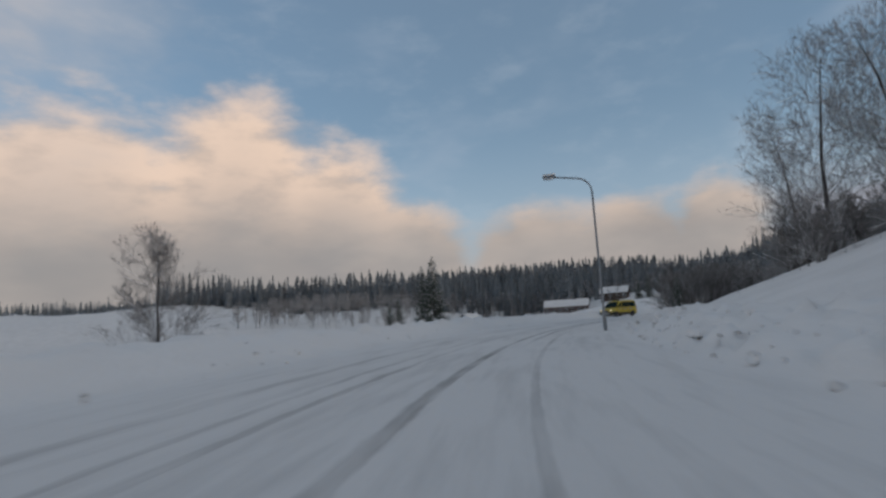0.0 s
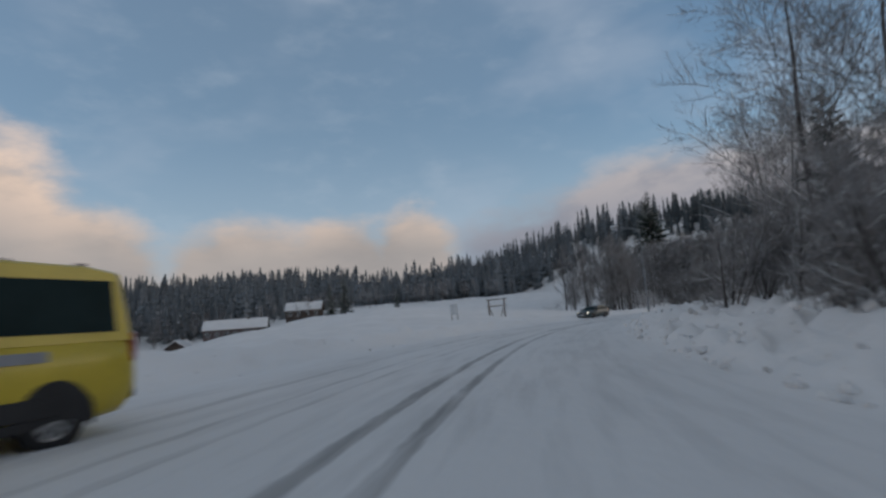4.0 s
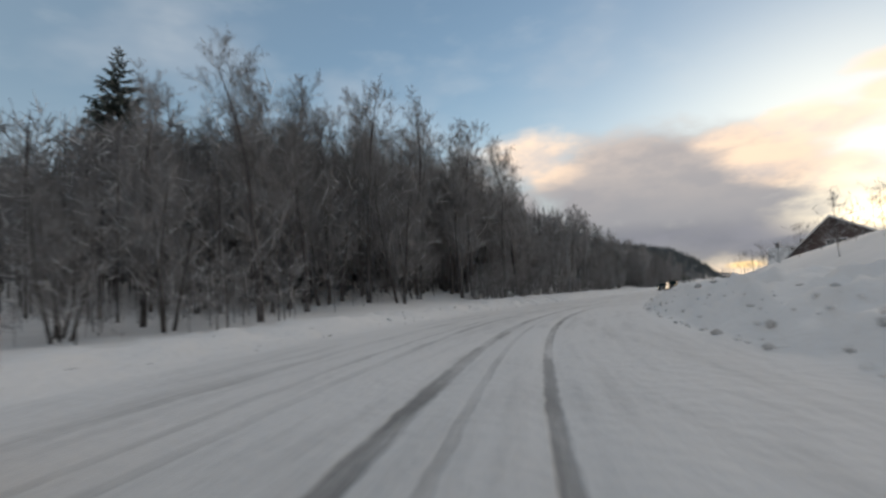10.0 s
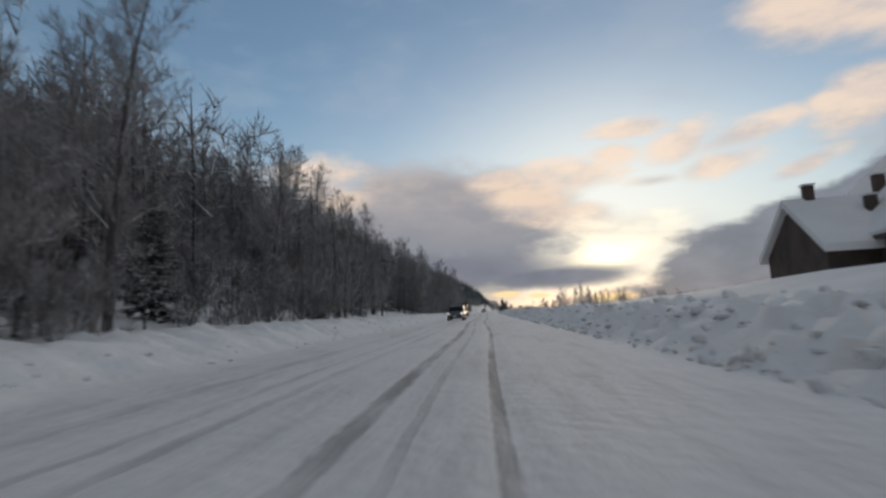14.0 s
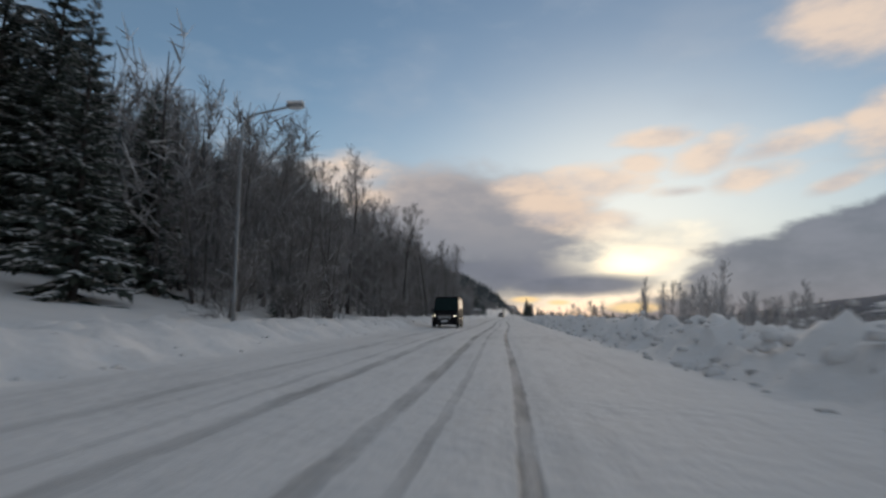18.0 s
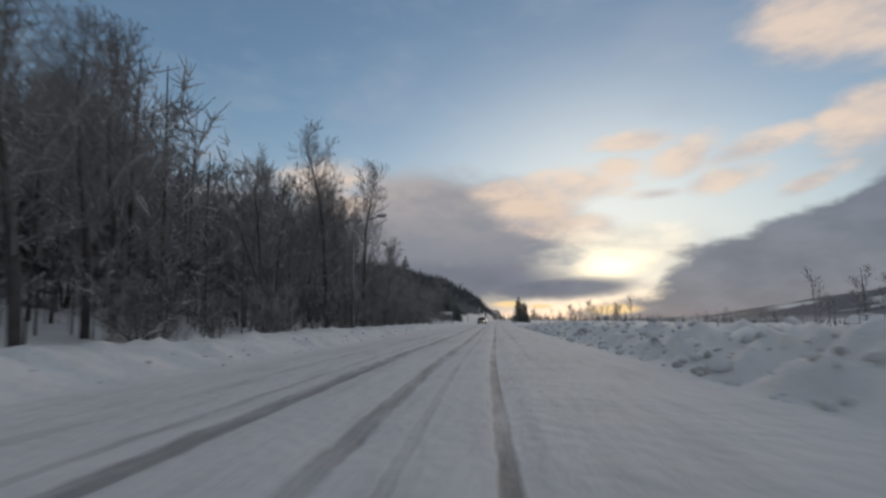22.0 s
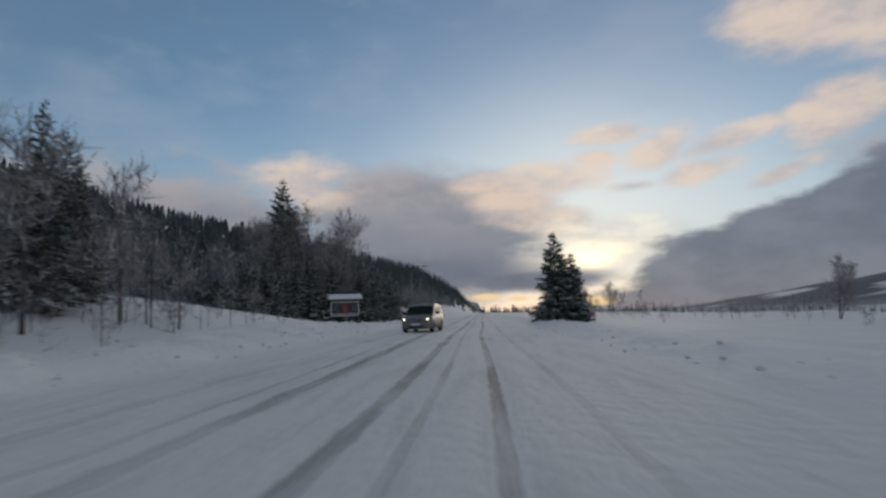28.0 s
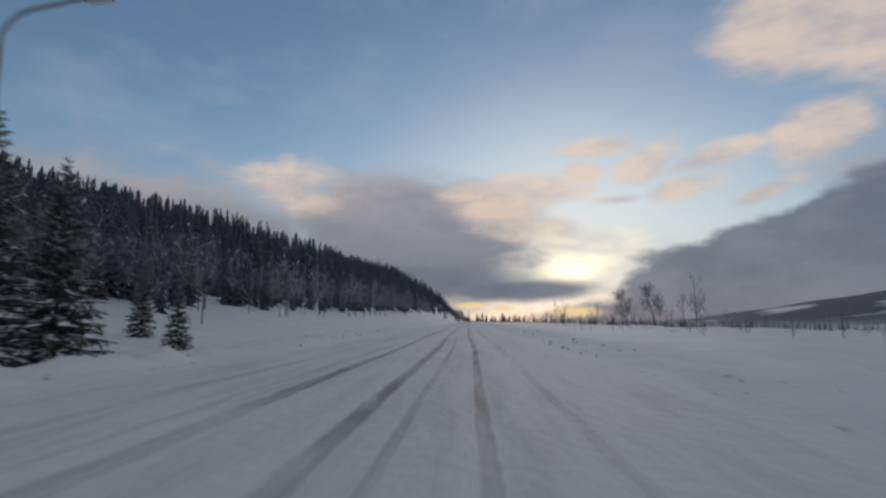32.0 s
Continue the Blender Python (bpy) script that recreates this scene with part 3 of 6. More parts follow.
def road_material():
    """Packed snow with slushy grey wheel tracks along it."""
    m = bpy.data.materials.new("packed_snow_road")
    m.use_nodes = True
    n, l = m.node_tree.nodes, m.node_tree.links
    bsdf = n["Principled BSDF"]
    uv = n.new("ShaderNodeUVMap")
    uv.uv_map = "lane"
    sep = n.new("ShaderNodeSeparateXYZ")
    l.new(uv.outputs[0], sep.inputs[0])

    def mth(op, a, b=None, c=None):
        k = n.new("ShaderNodeMath")
        k.operation = op
        for i, v in enumerate((a, b, c)):
            if v is None:
                continue
            if isinstance(v, (int, float)):
                k.inputs[i].default_value = v
            else:
                l.new(v, k.inputs[i])
        return k.outputs[0]

    def noise_of(scale, sx, sy, detail=4.0):
        mp = n.new("ShaderNodeMapping")
        mp.inputs["Scale"].default_value = (sx, sy, 1)
        l.new(uv.outputs[0], mp.inputs["Vector"])
        t = n.new("ShaderNodeTexNoise")
        t.inputs["Scale"].default_value, t.inputs["Detail"].default_value = scale, detail
        l.new(mp.outputs[0], t.inputs["Vector"])
        return t.outputs[0]

    wander = noise_of(1.0, 0.03, 0.02, 0.0)
    patch = noise_of(1.0, 0.11, 0.5)
    fine = noise_of(1.0, 2.2, 7.0)
    d = mth("MULTIPLY_ADD", mth("SUBTRACT", wander, 0.5), 0.9, sep.outputs["Y"])
    total = None
    for at, half, strength, first, last in TRACKS:
        r = mth("DIVIDE", mth("ABSOLUTE", mth("SUBTRACT", d, at)), half)
        r = mth("MULTIPLY_ADD", mth("SUBTRACT", fine, 0.5), 0.9, r)
        k = n.new("ShaderNodeMapRange")
        k.interpolation_type = "SMOOTHSTEP"
        l.new(r, k.inputs["Value"])
        for key, v in (("From Min", 0.55), ("From Max", 1.25), ("To Min", strength), ("To Max", 0.0)):
            k.inputs[key].default_value = v
        run = k.outputs[0]
        for edge, low, high in ((first, 0.0, 1.0), (last, 1.0, 0.0)):
            if -200 < edge < 2000:
                e = n.new("ShaderNodeMapRange")
                l.new(sep.outputs["X"], e.inputs["Value"])
                for key, v in (("From Min", edge - 6), ("From Max", edge + 6), ("To Min", low), ("To Max", high)):
                    e.inputs[key].default_value = v
                run = mth("MULTIPLY", run, e.outputs[0])
        total = run if total is None else mth("MAXIMUM", total, run)
    k = n.new("ShaderNodeMapRange")
    l.new(patch, k.inputs["Value"])
    for key, v in (("From Min", 0.36), ("From Max", 0.6), ("To Min", 0.5), ("To Max", 1.0)):
        k.inputs[key].default_value = v
    streak = noise_of(1.0, 0.35, 3.2, 5.0)
    worn = n.new("ShaderNodeMapRange")
    l.new(streak, worn.inputs["Value"])
    for key, v in (("From Min", 0.36), ("From Max", 0.58), ("To Min", 0.45), ("To Max", 1.0)):
        worn.inputs[key].default_value = v
    slush = mth("MULTIPLY", mth("MULTIPLY", total, k.outputs[0]), worn.outputs[0])
    scuff = n.new("ShaderNodeMapRange")
    l.new(mth("ADD", mth("MULTIPLY", streak, 0.6), mth("MULTIPLY", patch, 0.4)), scuff.inputs["Value"])
    for key, v in (("From Min", 0.48), ("From Max", 0.66), ("To Min", 0.0), ("To Max", 0.30)):
        scuff.inputs[key].default_value = v
    # loose snow against packed, greyer snow between the tracks
    packed = n.new("ShaderNodeMapRange")
    l.new(mth("ABSOLUTE", sep.outputs["Y"]), packed.inputs["Value"])
    for key, v in (("From Min", 3.8), ("From Max", 5.4), ("To Min", 1.0), ("To Max", 0.0)):
        packed.inputs[key].default_value = v
    grey = mth("MULTIPLY", packed.outputs[0], mth("MULTIPLY_ADD", patch, 0.5, 0.25))

    def blend(f, a, b):
        x = n.new("ShaderNodeMix")
        x.data_type = "RGBA"
        l.new(f, x.inputs["Factor"])
        for socket, v in ((x.inputs["A"], a), (x.inputs["B"], b)):
            if isinstance(v, tuple):
                socket.default_value = v
            else:
                l.new(v, socket)
        return x.outputs["Result"]

    col = blend(grey, rgb(0.83, 0.82, 0.81), rgb(0.69, 0.68, 0.67))
    col = blend(mth("MULTIPLY", scuff.outputs[0], packed.outputs[0]), col, rgb(0.36, 0.355, 0.35))
    col = blend(slush, col, rgb(0.21, 0.205, 0.20))
    l.new(col, bsdf.inputs["Base Color"])
    rough = n.new("ShaderNodeMapRange")
    l.new(slush, rough.inputs["Value"])
    rough.inputs["To Min"].default_value, rough.inputs["To Max"].default_value = 0.8, 0.7
    l.new(rough.outputs[0], bsdf.inputs["Roughness"])
    bsdf.inputs["Specular IOR Level"].default_value = 0.25
    tex = n.new("ShaderNodeTexNoise")
    tex.inputs["Scale"].default_value, tex.inputs["Detail"].default_value = 5.0, 6.0
    geo = n.new("ShaderNodeTexCoord")
    l.new(geo.outputs["Object"], tex.inputs["Vector"])
    b = n.new("ShaderNodeBump")
    b.inputs["Strength"].default_value, b.inputs["Distance"].default_value = 0.5, 0.06
    l.new(mth("MULTIPLY_ADD", slush, -0.5, tex.outputs[0]), b.inputs["Height"])
    l.new(b.outputs[0], bsdf.inputs["Normal"])
    return m


# wheel tracks: distance right of the road's middle, half width, strength, and the stretch that they run
TRACKS = [(1.72, 0.085, 0.95, 118, 2000), (1.8, 0.07, 0.4, -200, 34), (0.32, 0.14, 0.85, -200, 2000), (1.02, 0.12, 0.8, 22, 124), (0.92, 0.07, 0.42, 124, 2000),
          (-1.15, 0.10, 0.4, -200, 300), (-1.15, 0.17, 0.8, 300, 2000), (-1.7, 0.08, 0.35, -200, 2000), (-2.8, 0.16, 0.28, -200, 2000), (2.65, 0.07, 0.28, 380, 2000)]
rd = np.concatenate([np.arange(-10, -4, 0.3), np.arange(-4, 4, 0.22), np.arange(4, 10.3, 0.24)])
rs = np.concatenate([np.arange(-60, 205, 0.6), np.arange(205, 430, 0.32), np.arange(430, 640, 0.6), np.arange(640, 1500, 4)])
RD, RS = np.meshgrid(rd, rs)
rx, ry, ra = (np.interp(RS, ROAD_S, k) for k in (ROAD_X, ROAD_Y, ROAD_A))
RX, RY = rx + RD * np.cos(ra), ry + RD * np.sin(ra)
RZ = ground_z(RX, RY) + bank_lumps(RS, RD)
for at, half, strength, first, last in TRACKS:
    RZ -= 0.05 * strength * np.exp(-(((RD - at) / (half * 1.3)) ** 2)) * smooth((RS - first + 6) / 12) * smooth((last + 6 - RS) / 12)
RZ += waves(RS, RD, 1.4, 21) * 0.012
RZ -= 0.6 * smooth((np.abs(RD) - 8.8) / 1.3)
road = sheet("road", np.stack([RX, RY, RZ], -1).reshape(-1, 3), grid_faces(len(rd), len(rs)), road_material())
lane_uv = road.data.uv_layers.new(name="lane")
loop_v = np.empty(len(road.data.loops), np.int32)
road.data.loops.foreach_get("vertex_index", loop_v)
lane_uv.data.foreach_set("uv", np.stack([RS.ravel()[loop_v], RD.ravel()[loop_v]], 1).astype(np.float32).ravel())
tagged(road, "snow-packed two-lane road with grey wheel tracks and ploughed banks", "road", kind="structure")


def ground_at(x, y):
    """Height of the surface at one place, on the strip or off it."""
    s, d = to_road([x], [y])
    z = float(ground_z(np.array([x]), np.array([y]))[0])
    if abs(d[0]) < 9:
        z += float(bank_lumps(s, d)[0])
    return z

LAMPS = [(27.2, 3.8), (115.5, 4.9), (236.5, -7.3), (317.5, -7.6), (401.5, -7.4), (473.5, -6.6), (541.8, -7.7)]

# oncoming vehicles: metres along the road, metres right of its middle, turn
VANS = {"yellow": (71.0, -4.0, -15), "wagon": (132.2, -4.6, -11), "white": (167.0, -2.9, -20), "suv": (298.0, -1.7, -3), "black": (343.0, -2.8, 0), "silver": (498.4, -1.7, -6)}

HOUSE_AT, HOUSE_TURN = (21.2, -12.6), -8.0
FRAME_AT, FRAME_TURN = (2.8, -137.3), 40.0
SIGNS_AT = (5.8, -144.8)
BOARD_AT, BOARD_TURN = (-10.9, 258.4), 24.0
# place, turn, size and depth in the snow
TREES_OPEN = [(26.7, -112.0, 20, 1.45, 0.2), (31.5, -117.0, 140, 1.3, 0.2), (25.0, -101.0, 250, 1.1, 0.2), (36, -122, 80, 1.0, 0.2), (57.5, -150.5, 60, 0.95, 0.3), (61.0, -153.0, 200, 0.9, 0.3), (99.0, -167.0, 110, 0.95, 0.2), (103, -164, 10, 0.9, 0.2), (97, -162, 200, 1.05, 0.2), (106, -161, 300, 1.0, 0.2), (94, -166, 40, 0.8, 0.2)]
TREES_ROUND = [(78.5, -227, 250, 1.6, 0.4), (-15.5, 273.4, 200, 1.3, 0.1), (-19, 276, 20, 1.45, 0.1), (-22, 270, 80, 1.15, 0.1), (-27, 279, 140, 1.2, 0.1),
               (-18.5, -100, 30, 1.35, 0.2), (-24, -103, 160, 1.25, 0.2), (-21, -95, 60, 1.3, 0.2), (60, 420, 0, 1.0, 0.2), (46, 400, 0, 0.8, 0.2)]
TREES_FAN = [(10.65, 256.3, 40, 0.52, 0.1), (14.2, 258.5, 170, 0.4, 0.1), (33.7, 248.2, 0, 0.55, 0.2), (-16.5, 276.0, 80, 1.3, 0.1), (-18.5, 281.0, 200, 1.3, 0.1)]
TREES_SPRUCE = [(96.2, -175.7, 40, 0.2, 0.03), (17, -206, 30, 1.5, 0.3), (13, -209, 120, 1.35, 0.3), (-45.5, -148.6, 60, 0.75, 0.3), (-49, -151, 200, 0.6, 0.3), (-63.5, -132, 10, 0.5, 0.3), (-55, -57, 0, 2.4, 0.2), (56.5, -148.0, 40, 0.72, 0.3), (29, -211, 0, 0.85, 0.2), (24, -214, 70, 0.75, 0.2),
                (-11.3, 270, 0, 0.78, 0.1), (-11.9, 272.5, 100, 0.72, 0.1), (-10.6, 274.5, 200, 0.76, 0.1), (-10.2, 276.6, 30, 0.7, 0.1), (-9.6, 278.6, 60, 0.68, 0.1), (-9.0, 280.5, 150, 0.64, 0.1), (-8.3, 282.5, 220, 0.56, 0.1), (-12.8, 275, 10, 0.7, 0.1),
                (-26, 284.5, 80, 1.85, 0.2), (-24, 281, 160, 1.5, 0.2), (-21, 266, 10, 1.1, 0.2),
                (-13.3, 218.4, 240, 0.66, 0.1), (-14.5, 222, 20, 0.55, 0.1), (-11.2, 208.3, 60, 0.28, 0.05), (-17, 212, 100, 0.7, 0.1), (-18, 226, 190, 0.7, 0.1), (-20, 208, 50, 0.9, 0.1),
                (-21.4, 57.0, 10, 1.38, 0.2), (-24.8, 57.2, 90, 1.42, 0.2), (-15.6, 52.0, 160, 1.0, 0.2), (-19.0, 61.0, 200, 1.0, 0.2), (-22, 66, 200, 0.9, 0.2), (-30, 60, 240, 1.4, 0.2), (-12.3, 19.5, 0, 0.52, 0.1), (-15.5, 23, 70, 0.6, 0.1), (-11.5, 61, 80, 0.25, 0.05), (-12.0, 70, 140, 0.3, 0.05),
                (-11.6, 297, 30, 0.33, 0.1), (-17, 303, 80, 0.45, 0.1)]


# ---------------------------------------------------------------- trees
def bare_tree_parts(seed, height, spread=0.32, limbs=20, lean=0.05, low=0.22, dense=1.0, stems=1, droop=0.0, snowy=0.34, rise=1.0):
    """Trunk and branch arrays of a bare broadleaf tree."""
    r = np.random.RandomState(seed)
    tv, tf, bv, bf, sv, sf = [], [], [], [], [], []

    def put(v, f, vs, fs):
        base = sum(len(k) for k in vs)
        vs.append(v)
        fs.extend(tuple(i + base for i in q) for q in f)

    def lay_snow(pts, half):
        """A strip of snow on the upper side of a bough."""
        pts = np.asarray(pts)
        side = np.cross(pts[-1] - pts[0], (0, 0, 1.0))
        side *= half / (np.linalg.norm(side) + 1e-9)
        top = pts + np.array([0, 0, half * 0.8])
        i = sum(len(k) for k in sv)
        sv.append(np.concatenate([(p - side * k - (0, 0, half), p + (0, 0, half * 0.4), p + side * k - (0, 0, half)) for p, k in zip(top, np.linspace(1, 0.4, len(top)))]).reshape(-1, 3))
        for k in range(len(pts) - 1):
            a = i + 3 * k
            sf.extend([(a, a + 1, a + 4, a + 3), (a + 1, a + 2, a + 5, a + 4)])

    def twig(start, way_, length, radius, level):
        n = 4 if level == 1 else (3 if level == 2 else 2)
        pts, d = [start], way_ / np.linalg.norm(way_)
        for k in range(n - 1):
            d = d + r.normal(0, 0.22, 3) + np.array([0, 0, 0.10 - droop * (k + 1)])
            d /= np.linalg.norm(d)
            pts.append(pts[-1] + d * length / (n - 1))
        if level == 1:
            v, f = tube(pts, np.linspace(radius, radius * 0.35, n), 4, cap=False)
            if r.rand() < snowy:
                lay_snow(pts, radius * 0.9 + 0.006)
        else:
            across = np.cross(d, r.normal(0, 1, 3))
            across *= (0.013 if level == 2 else 0.0075) / (np.linalg.norm(across) + 1e-9)
            v = np.concatenate([(p - across * k, p + across * k) for p, k in zip(pts, np.linspace(1, 0.35, n))]).reshape(-1, 3)
            f = [(2 * k, 2 * k + 1, 2 * k + 3, 2 * k + 2) for k in range(n - 1)]
            if level == 2 and r.rand() < snowy * 0.4:
                lay_snow(pts, 0.015)
        put(v, f, bv, bf)
        if level == 3:
            return
        count = int((9 if level == 1 else 7) * dense)
        for k in range(count):
            u = r.uniform(0.2, 1.0)
            j = min(int(u * (n - 1)), n - 2)
            p = pts[j] + (pts[j + 1] - pts[j]) * (u * (n - 1) - j)
            side = np.cross(d, r.normal(0, 1, 3))
            side /= np.linalg.norm(side)
            twig(p, d * 0.75 + side * 0.75 + np.array([0, 0, 0.15 - droop]), length * r.uniform(0.32, 0.55) * (1.1 - 0.5 * u), max(radius * 0.42, 0.006), level + 1)

    for stem in range(stems):
        a0 = r.uniform(0, 6.28)
        foot = np.array([math.cos(a0), math.sin(a0), 0]) * (0.35 if stems > 1 else 0.0)
        h = height * r.uniform(0.82, 1.0) if stems > 1 else height
        n = 9
        pts, d = [foot - (0, 0, 0.4)], np.array([r.normal(0, lean), r.normal(0, lean), 1.0]) + (foot * 0.5 if stems > 1 else 0)
        for k in range(n - 1):
            d = d + np.r_[r.normal(0, 0.05, 2), 0.03]
            d /= np.linalg.norm(d)
            pts.append(pts[-1] + d * (h + 0.4) / (n - 1))
        rad0 = height * 0.0125 / (1.3 if stems > 1 else 1.0)
        rad = rad0 * np.linspace(1.15, 0.10, n) ** 0.9
        v, f = tube(pts, rad, 7, cap=False)
        put(v, f, tv, tf)
        for k in range(int(limbs / stems ** 0.6)):
            u = low + (0.98 - low) * (k + r.uniform(0, 1)) / int(limbs / stems ** 0.6)
            j = min(int(u * (n - 1)), n - 2)
            p = pts[j] + (pts[j + 1] - pts[j]) * (u * (n - 1) - j)
            a = k * 2.4 + r.uniform(-0.5, 0.5)
            up = (0.9 + 1.5 * u) * rise - droop
            w = np.array([math.cos(a), math.sin(a), up])
            reach = height * spread * (1.15 - 0.75 * u) * r.uniform(0.75, 1.15)
            twig(p, w, reach, max(rad0 * 0.24 * (1.05 - u), 0.010), 1)
    return np.concatenate(tv), tf, np.concatenate(bv), bf, np.concatenate(sv), sf


def bare_tree(seed, label, category="tree", bark=BARK, twig=TWIG, **shape):
    root = thing(category, pose(0, 0, 0), label, category)
    tv, tf, bv, bf, sv, sf = bare_tree_parts(seed, **shape)
    mesh_object("trunk", tv, tf, bark, root, shade=True)
    mesh_object("crown", bv, bf, twig, root)
    tagged(mesh_object("snow", sv, sf, TREE_SNOW, root, "snow lying along the boughs"), kind="stuff")
    return root


def spruce_parts(seed, height, wide=0.19, whorls=24, bare=0.04, ragged=0.25, sprigs=6, around=8, snowy=1.35):
    """Trunk, boughs of drooping needle sprays and the snow on them."""
    r = np.random.RandomState(seed)
    tv, tf = tube([(0, 0, -0.4), (0, 0, height * 0.5), (0, 0, height)], [height * 0.014, height * 0.008, 0.01], 7)
    nv, nf, sv, sf = [], [], [], []

    def blade(vs, fs, root_, tip, half, sag=0.0):
        """A pointed spray, folded down along its middle."""
        along = tip - root_
        side = np.cross(along, (0.0, 0.0, 1.0))
        side *= half / (np.linalg.norm(side) + 1e-9)
        mid_ = root_ + along * 0.45
        i = len(vs)
        low = np.array([0, 0, -sag])
        vs.extend([root_, mid_ + side + low, tip, mid_ - side + low, mid_ + (0, 0, 0.25 * half)])
        fs.extend([(i, i + 1, i + 4), (i + 1, i + 2, i + 4), (i + 2, i + 3, i + 4), (i + 3, i, i + 4)])

    up = np.array([0, 0, 1.0])
    for k in range(whorls):
        u = bare + (1 - bare) * (k / whorls) ** 0.9
        reach = height * wide * (1 - u) ** 0.85 + 0.12
        count = around if u < 0.75 else max(around - 2, 5)
        for b in range(count):
            a = b * 6.283 / count + k * 1.3 + r.uniform(-0.3, 0.3)
            L = reach * r.uniform(1 - ragged, 1 + ragged * 0.6)
            out, side = np.array([math.cos(a), math.sin(a), 0]), np.array([-math.sin(a), math.cos(a), 0])
            z = height * u + r.uniform(-0.5, 0.5) * height / whorls
            drop, lift = r.uniform(0.35, 0.6) * (1.15 - u) - 0.25 * u, r.uniform(0.18, 0.32)
            bow = r.uniform(-0.15, 0.15) * L

            def on(q):
                return np.array([0, 0, z]) + out * L * q + side * bow * q * q + up * L * (-drop * q + lift * q * q)

            loaded = r.rand() < 0.9
            blade(nv, nf, on(0.45), on(1.0), 0.10 * L, 0.03 * L)
            blade(nv, nf, on(0.05), on(0.7), 0.13 * L, 0.04 * L)
            if loaded:
                blade(sv, sf, on(0.4) + up * 0.03, on(0.97) + up * 0.03, (0.055 * L + 0.02) * snowy)
            for q in np.linspace(0.22, 0.92, sprigs):
                for sgn in (-1, 1):
                    p = on(q + r.uniform(-0.05, 0.05))
                    ln = (0.30 * (1 - 0.55 * q) * L + 0.05) * r.uniform(0.75, 1.3)
                    tip = p + out * ln * r.uniform(0.45, 0.9) + side * sgn * ln * r.uniform(0.5, 0.9) - up * ln * r.uniform(0.15, 0.6)
                    blade(nv, nf, p, tip, ln * 0.24, ln * 0.10)
                    if loaded and r.rand() < 0.72:
                        lift_ = up * (0.02 + 0.04 * ln)
                        blade(sv, sf, p + lift_, p + (tip - p) * r.uniform(0.6, 0.95) + lift_, ln * r.uniform(0.14, 0.23) * snowy, ln * 0.05)
                if r.rand() < 0.75:
                    p = on(q)
                    ln = 0.22 * L * r.uniform(0.5, 1.0)
                    blade(nv, nf, p, p + out * ln * 0.5 - up * ln + side * ln * r.uniform(-0.4, 0.4), ln * 0.3)
    return tv, tf, nv, nf, sv, sf


def spruce(seed, label, **shape):
    root = thing("spruce", pose(0, 0, 0), label, "tree")
    tv, tf, nv, nf, sv, sf = spruce_parts(seed, **shape)
    mesh_object("trunk", tv, tf, BARK, root, shade=True)
    mesh_object("crown", nv, nf, NEEDLE, root)
    tagged(mesh_object("snow", sv, sf, TREE_SNOW, root, "snow lying on the boughs"), kind="stuff")
    return root


def drop_master(root):
    """Takes a pattern out of the scene once its copies stand."""
    for o in (*root.children_recursive, root):
        bpy.data.objects.remove(o)


def plant(master, x, y, turn, size, label="", group="", sink=0.0):
    ob = copy_thing(master, pose(x, y, ground_at(x, y) - sink, 0, 0, turn) @ Matrix.Scale(size, 4))
    ob.scale = (size, size, size)
    if label:
        ob["label"] = label
    if group:
        ob["group"] = group
    return ob


BIRCH = [bare_tree(34 + k, "tall bare birch with a fine frosted crown, standing in the snow", bark=BIRCH_BARK, height=13 + k, spread=0.36, limbs=36 + k, low=0.2, dense=1.8) for k in range(3)]
ALDER = [bare_tree(51 + k, "bare grey alder with rimed twigs, standing in the snow", height=8.5 + k, spread=0.38, limbs=30, low=0.06, stems=3, dense=1.7) for k in range(3)]
BUSH = [bare_tree(61 + k, "grey many-stemmed bush, its twigs furred with rime", "bush", height=2.8 + 0.5 * k, spread=0.5, limbs=30, low=0.05, stems=6, dense=1.15, lean=0.2, rise=0.8) for k in range(3)]
SPRUCE = [spruce(71 + k, "dark spruce with snow on its boughs", height=12.0, wide=(0.21, 0.24, 0.19)[k], whorls=(24, 22, 26)[k]) for k in range(3)]


def scatter(count, s_low, s_high, d_low, d_high, seed, gap=1.7):
    r = np.random.RandomState(seed)
    out = []
    tries = 0
    while len(out) < count and tries < count * 30:
        tries += 1
        p = on_road(r.uniform(s_low, s_high), r.uniform(d_low, d_high))
        if all((p.x - q.x) ** 2 + (p.y - q.y) ** 2 > gap * gap for q in out):
            out.append(p)
    return out, r


def open_slope(x, y):
    """The open snowy slope before a clump of tall spruces."""
    return (4 < y < 50 and x > -0.3 * y - 2.0) or (x + 18) ** 2 + (y - 50) ** 2 < 100


